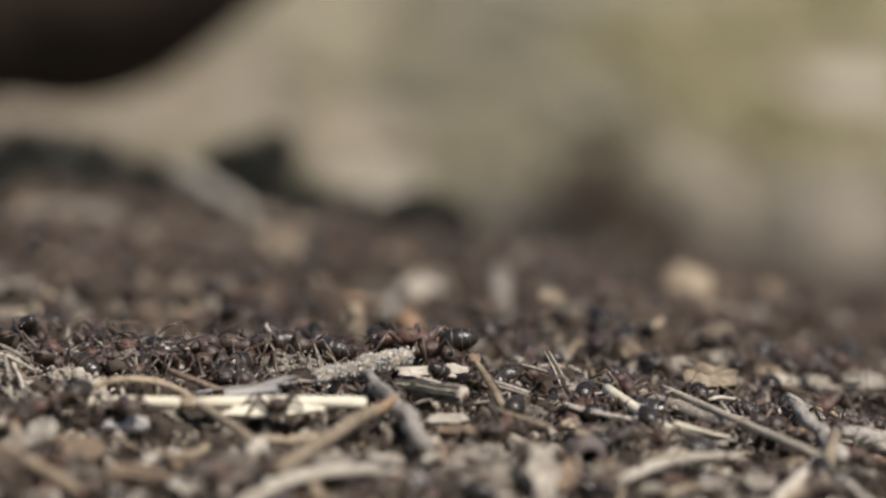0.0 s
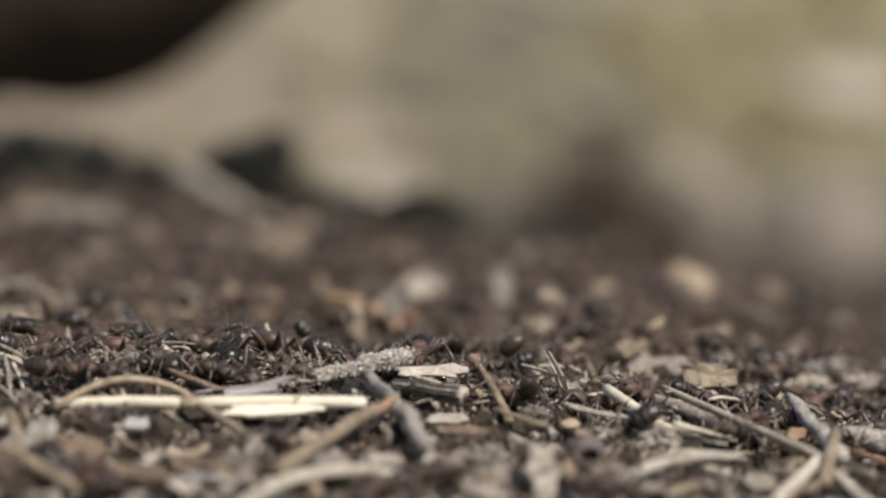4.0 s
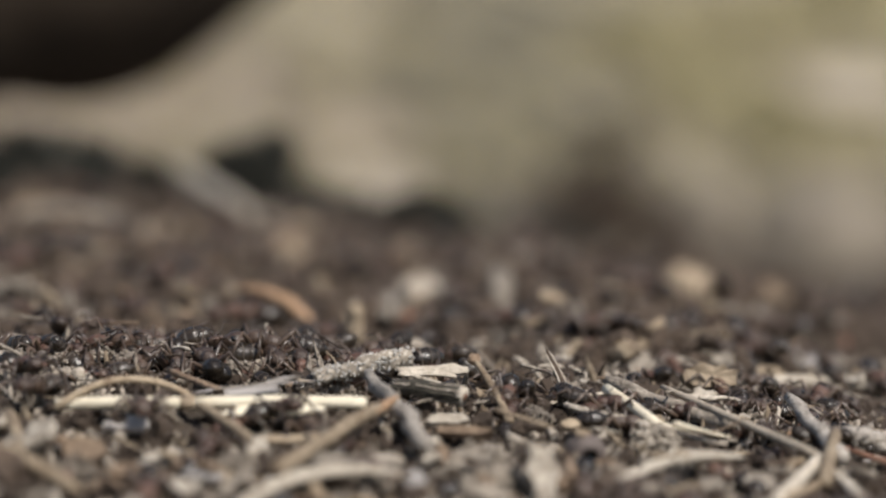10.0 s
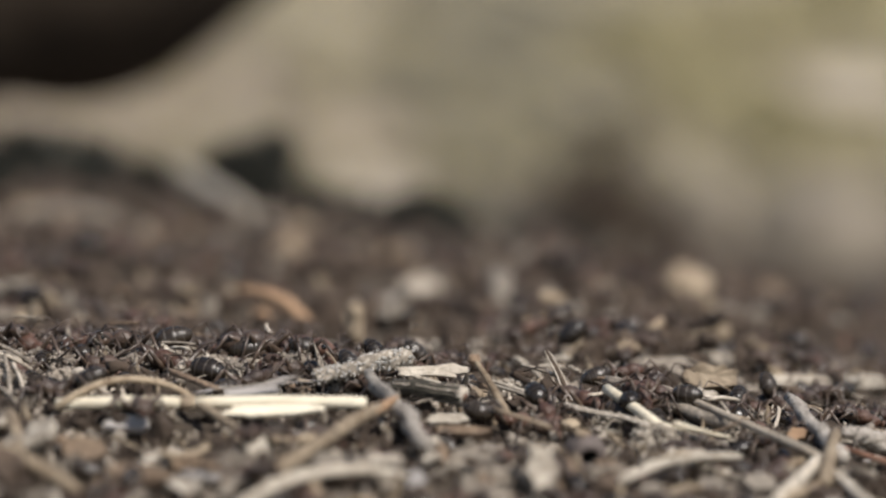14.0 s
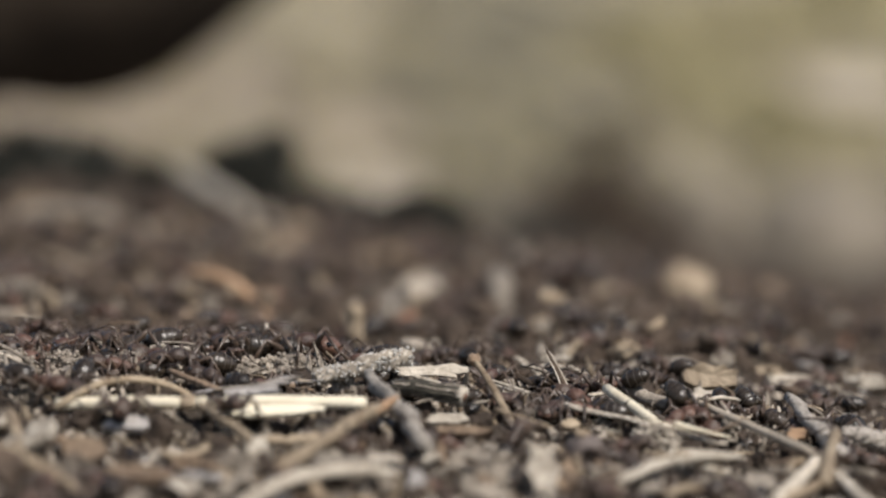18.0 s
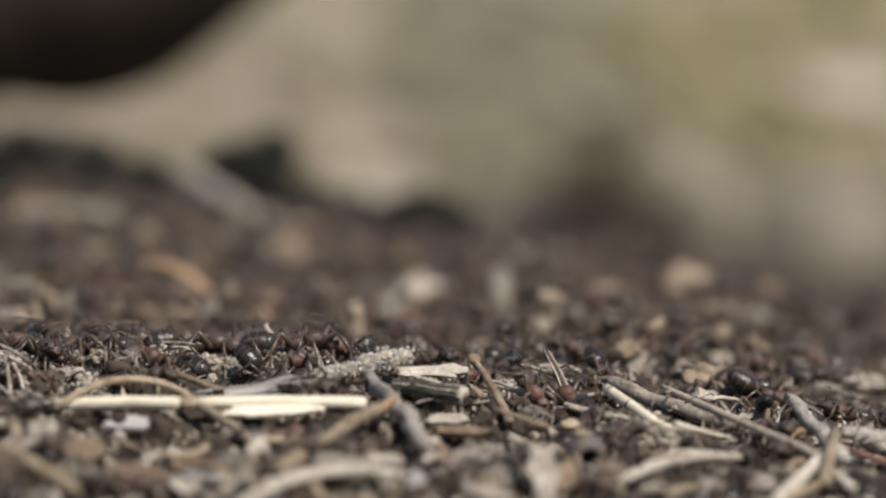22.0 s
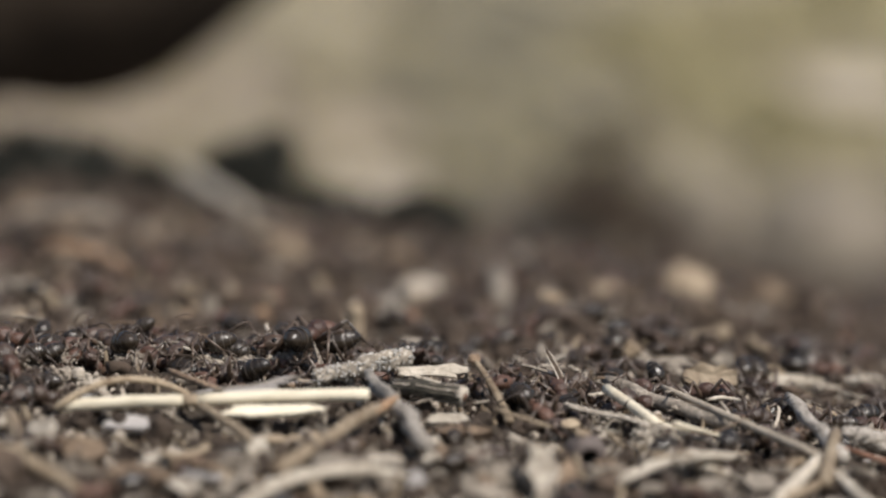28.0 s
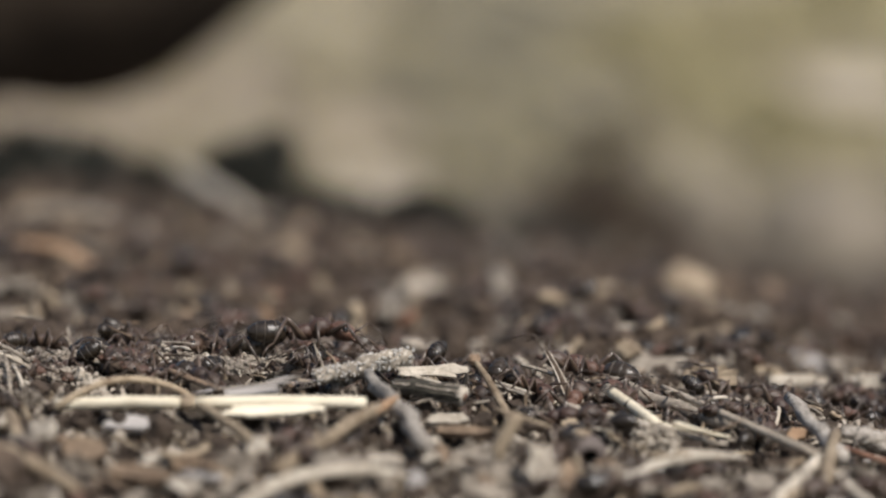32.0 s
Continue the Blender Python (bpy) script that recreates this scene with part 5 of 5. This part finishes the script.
def trek(ant, rows):
    """Keys an ant along known places: seconds, x, y, z in millimetres, and the way it faces in degrees."""
    rnd = random.Random(len(rows) + int(rows[0][1] * 10))
    walk(ant, [(t, Matrix.Translation(mm((x, y, z - 0.7))) @ pose(0, 0, 0, 6, 0, yaw)) for t, x, y, z, yaw in rows])
    swing_legs(ant, [k * 0.5 for k in range(65)], rnd)


def known_ways():
    """The ways of things and ants that can be told."""
    walk(BRACT, [(0, pose(-0.0054, 0.3318, 0.2581, 0, 0, 10)), (3.5, pose(-0.0065, 0.3308, 0.2582, 0, 0, 8)), (6, pose(-0.0101, 0.3309, 0.2586, 0, 0, 6)), (10, pose(-0.0151, 0.3307, 0.2590, 0, 0, 0)), (14, pose(-0.0153, 0.3305, 0.2590, 0, 0, 0)), (17, pose(-0.0191, 0.3414, 0.2592, 0, 0, 4)), (19, pose(-0.0226, 0.3434, 0.2594, 0, 0, 0)), (21, pose(-0.0255, 0.3390, 0.2597, 0, 0, 8)), (22, pose(-0.0255, 0.3471, 0.2596, 0, 0, 4)), (23, pose(-0.0269, 0.3581, 0.2596, 0, 0, 0)), (25, pose(-0.0309, 0.3600, 0.2598, 0, 0, 12)), (28, pose(-0.0348, 0.3598, 0.2601, 0, 0, 25)), (32, pose(-0.0385, 0.3624, 0.2602, 0, 0, 30))])
    walk(CARRIED_STICK, [(0, pose(0.0015, 0.2282, 0.2553, 0, 12, 0)), (29.5, pose(0.0015, 0.2308, 0.2555, 0, 12, 0)), (30.5, pose(0.0022, 0.2440, 0.2569, 0, 14, 0)), (31.0, pose(0.0026, 0.2522, 0.2577, 0, 30, 0)), (31.5, pose(0.0030, 0.2577, 0.2583, 0, 26, 0)), (32, pose(0.0043, 0.2595, 0.2585, 0, 4, 0))])
    at = STRAW_THING.matrix_basis.translation.copy()
    walk(STRAW_THING, [(t, Matrix.Translation(at + Vector((s * 0.0002, 0, lift * MM))) @ pose(0, 0, 0, 0, -lean, 0)) for t, s, lift, lean in
                       ((0, 0, 0, 0), (25.5, 0, 0, 0), (27.0, 1, 0.1, 0.8), (27.5, 1, 0.2, 1.4), (28.1, 1, 0.25, 2.0), (28.6, 0, 0, 0.2), (29.0, 0, 0, 0), (32, 0, 0, 0))])
    trek(TREKKERS[0], [(0, -13.7, 285.1, 259.9, -43), (8, -12.8, 286.0, 260.2, -60), (16, -11.9, 286.1, 260.9, -87), (24.5, -10.5, 286.2, 261.5, -87), (25, -10.4, 286.2, 261.7, -81), (27.5, -10.3, 286.2, 261.8, -80), (28, -10.3, 286.2, 261.9, -20), (29, -10.7, 286.2, 262.0, 40), (30, -10.8, 286.2, 262.1, -20), (32, -10.5, 286.2, 262.1, -80)])
    trek(TREKKERS[1], [(0, -4.2, 281.8, 259.1, 30), (6, -5.6, 284.2, 259.3, 29), (12, -6.5, 286.0, 259.8, 57), (20, -8.3, 286.0, 260.1, 88), (25, -9.7, 286.1, 260.7, 88), (27.5, -11.3, 286.1, 261.2, 88), (28, -11.3, 286.1, 261.2, 89), (28.5, -11.7, 286.1, 261.3, 89), (29, -13.6, 286.2, 261.5, 89), (29.5, -13.7, 286.2, 261.6, 88), (30, -14.5, 286.2, 261.7, 90), (30.5, -16.4, 286.2, 261.6, 92), (31, -16.9, 286.1, 261.0, 93), (32, -17.8, 286.1, 261.0, 90)])
    trek(TREKKERS[2], [(0, -11.9, 286.1, 261.1, 89), (10, -14.2, 286.1, 261.3, 90), (20, -16.0, 286.1, 261.1, 90), (25, -19.2, 286.1, 261.0, 90), (27.5, -19.8, 286.1, 261.0, 90), (28.5, -20.0, 286.1, 261.0, 91), (29, -21.0, 286.1, 260.8, 91), (29.5, -22.0, 286.1, 260.5, 121), (30, -22.9, 284.9, 260.3, 161), (30.5, -23.2, 282.9, 260.2, 170), (32, -23.3, 282.5, 260.1, 160)])
    trek(TREKKERS[3], [(0, -20.2, 281.3, 259.9, 60), (15, -21.6, 282.1, 260.1, 58), (25, -22.8, 282.9, 260.2, 52), (28.5, -22.9, 283.1, 260.2, 44), (29.5, -23.3, 283.5, 260.2, 66), (30.5, -23.8, 283.5, 260.2, 126), (32, -24.3, 282.7, 260.2, 148)])
    trek(TREKKERS[4], [(0, -1.6, 286.1, 260.6, -100), (1.5, -1.3, 286.0, 260.0, -100), (2, -1.0, 286.0, 259.5, -160), (3, -1.0, 284.8, 259.0, -151), (5.5, -0.3, 284.6, 258.9, -123), (6.5, 0.5, 283.8, 258.8, -142), (8, 0.5, 283.6, 258.8, -82), (9, 0.2, 284.2, 258.8, -22), (10, -0.4, 283.8, 258.9, 38), (10.5, -1.5, 283.0, 258.9, 89), (11, -2.0, 283.8, 259.0, 37), (12, -2.4, 284.2, 259.0, 97), (13, -2.3, 283.0, 259.0, 37), (14.5, -1.4, 285.4, 259.1, 97), (18, -3.0, 277.7, 258.7, 157), (24, -0.2, 276.9, 258.3, 217), (29, 1.2, 281.3, 258.6, 277), (30, 0.3, 285.0, 258.9, 337), (32, 0.1, 285.4, 258.9, 384)])
    trek(TREKKERS[5], [(0, -2.2, 286.2, 261.5, 91), (0.5, -2.7, 286.2, 261.5, 102), (1.5, -2.3, 286.1, 261.3, 162), (2, -2.1, 286.1, 260.8, 222), (3, -1.9, 286.1, 260.5, 264), (3.5, -1.8, 286.1, 260.5, 204), (5.5, -2.6, 286.1, 261.0, 144), (6, -2.6, 286.1, 261.1, 84), (6.5, -3.2, 286.2, 261.5, 94), (10, -4.7, 286.0, 259.8, 107), (20, -5.6, 285.4, 259.4, 167), (32, -5.1, 283.4, 259.2, 193)])
    trek(TREKKERS[6], [(0, -5.3, 276.3, 258.6, 176), (0.5, -5.4, 275.3, 258.6, 177), (1, -5.5, 273.7, 258.4, 163), (2, -5.8, 274.1, 258.5, 103), (3, -5.9, 274.5, 258.5, 119), (3.5, -7.2, 273.3, 258.5, 149), (6, -9.5, 268.4, 258.1, 161), (10, -10.2, 264.5, 257.6, 194), (20, -7.6, 260.6, 257.0, 191), (32, -9.2, 259.0, 256.8, 136)])
    trek(TREKKERS[7], [(0, 34.7, 282.7, 254.8, 32), (5.5, 33.0, 285.5, 255.2, 40), (6, 32.4, 285.5, 255.3, 88), (6.5, 32.1, 285.5, 255.4, 89), (7.5, 31.4, 285.5, 255.4, 123), (12, 29.5, 283.8, 255.5, 149), (20, 28.2, 280.2, 255.6, 89), (23, 24.8, 284.9, 256.2, 97), (32, 23.7, 279.7, 256.1, 157)])
    trek(TREKKERS[8], [(0, 13.0, 278.2, 257.3, 83), (15, 11.3, 278.4, 257.5, 39), (28, 9.2, 282.9, 257.9, 10), (29.1, 10.0, 285.8, 258.0, -33), (29.5, 11.2, 285.8, 258.5, -85), (30, 11.2, 285.9, 259.1, -33), (31, 11.2, 285.9, 259.2, 0), (32, 11.2, 285.9, 259.3, 60)])
    trek(TREKKERS[9], [(0, -30.7, 284.1, 260.5, 46), (14, -32.7, 286.1, 260.7, 54), (25, -33.4, 286.1, 261.0, 87), (27.5, -34.0, 286.1, 261.2, 88), (28, -34.5, 286.1, 261.4, 89), (28.5, -35.2, 286.2, 261.5, 91), (30, -36.8, 286.1, 261.1, 97), (32, -38.1, 285.8, 260.7, 105)])
    trek(TREKKERS[10], [(0, -24.6, 286.1, 260.7, 89), (13, -27.5, 286.1, 261.1, 89), (20, -28.6, 286.1, 261.0, 91), (27.5, -29.3, 286.1, 260.9, 91), (28.3, -29.1, 286.1, 260.9, 151), (30, -28.2, 286.1, 260.6, 211), (32, -26.7, 284.5, 260.4, 224)])
    trek(TREKKERS[11], [(0, -16.4, 286.1, 261.0, 90), (13, -24.6, 286.1, 261.3, 90), (20, -25.9, 286.1, 261.1, 91), (27.5, -26.7, 286.1, 260.9, 89), (28, -26.8, 286.1, 261.3, 29), (29, -26.7, 286.1, 261.1, -31), (31, -25.7, 286.1, 260.7, -91), (32, -24.6, 286.0, 260.4, -96)])
    trek(TREKKERS[12], [(0, -23.8, 265.0, 259.8, 200), (2, -23.2, 264.9, 259.8, 175), (3.2, -23.7, 264.9, 259.8, 190), (4.5, -25.5, 260.0, 258.8, 150), (6, -26.0, 257.0, 258.4, 185), (7.2, -25.0, 260.5, 258.9, 160), (8.2, -24.2, 264.9, 259.8, 195), (9.2, -23.4, 264.9, 259.8, 170), (10.4, -21.8, 264.9, 259.8, 185), (11.3, -21.4, 264.9, 259.8, 165), (12.3, -22.0, 260.0, 258.8, 190), (13.4, -22.8, 264.9, 259.8, 205), (14.4, -22.6, 264.9, 259.8, 180), (15.5, -23.6, 264.9, 259.8, 160), (16.6, -24.8, 264.9, 259.8, 195), (18.2, -23.6, 264.9, 259.8, 175), (19.2, -24.5, 259.5, 258.7, 190), (22.6, -29.0, 257.5, 258.5, 190), (23.8, -29.2, 264.8, 260.0, 130), (25.2, -28.2, 264.9, 260.0, 190), (26.8, -29.8, 258.5, 258.6, 240), (32, -30.5, 255.5, 258.2, 210)])
    trek(TREKKERS[13], [(0, -12.4, 264.8, 259.7, 190), (1.2, -13.0, 264.8, 259.7, 165), (2.4, -13.4, 259.5, 258.4, 200), (7.4, -9.0, 258.5, 258.2, 170), (8.3, -9.6, 264.8, 259.7, 150), (9.2, -11.4, 264.8, 259.7, 185), (10.1, -11.8, 264.8, 259.7, 205), (11, -10.0, 259.5, 258.3, 180), (16.2, -15.5, 259.5, 258.5, 160), (17.1, -15.4, 264.8, 259.8, 180), (18.1, -15.8, 264.8, 259.8, 200), (19.1, -14.0, 259.0, 258.3, 160), (26, -8.0, 256.0, 257.8, 200), (32, -9.5, 255.0, 257.7, 180)])


motions()
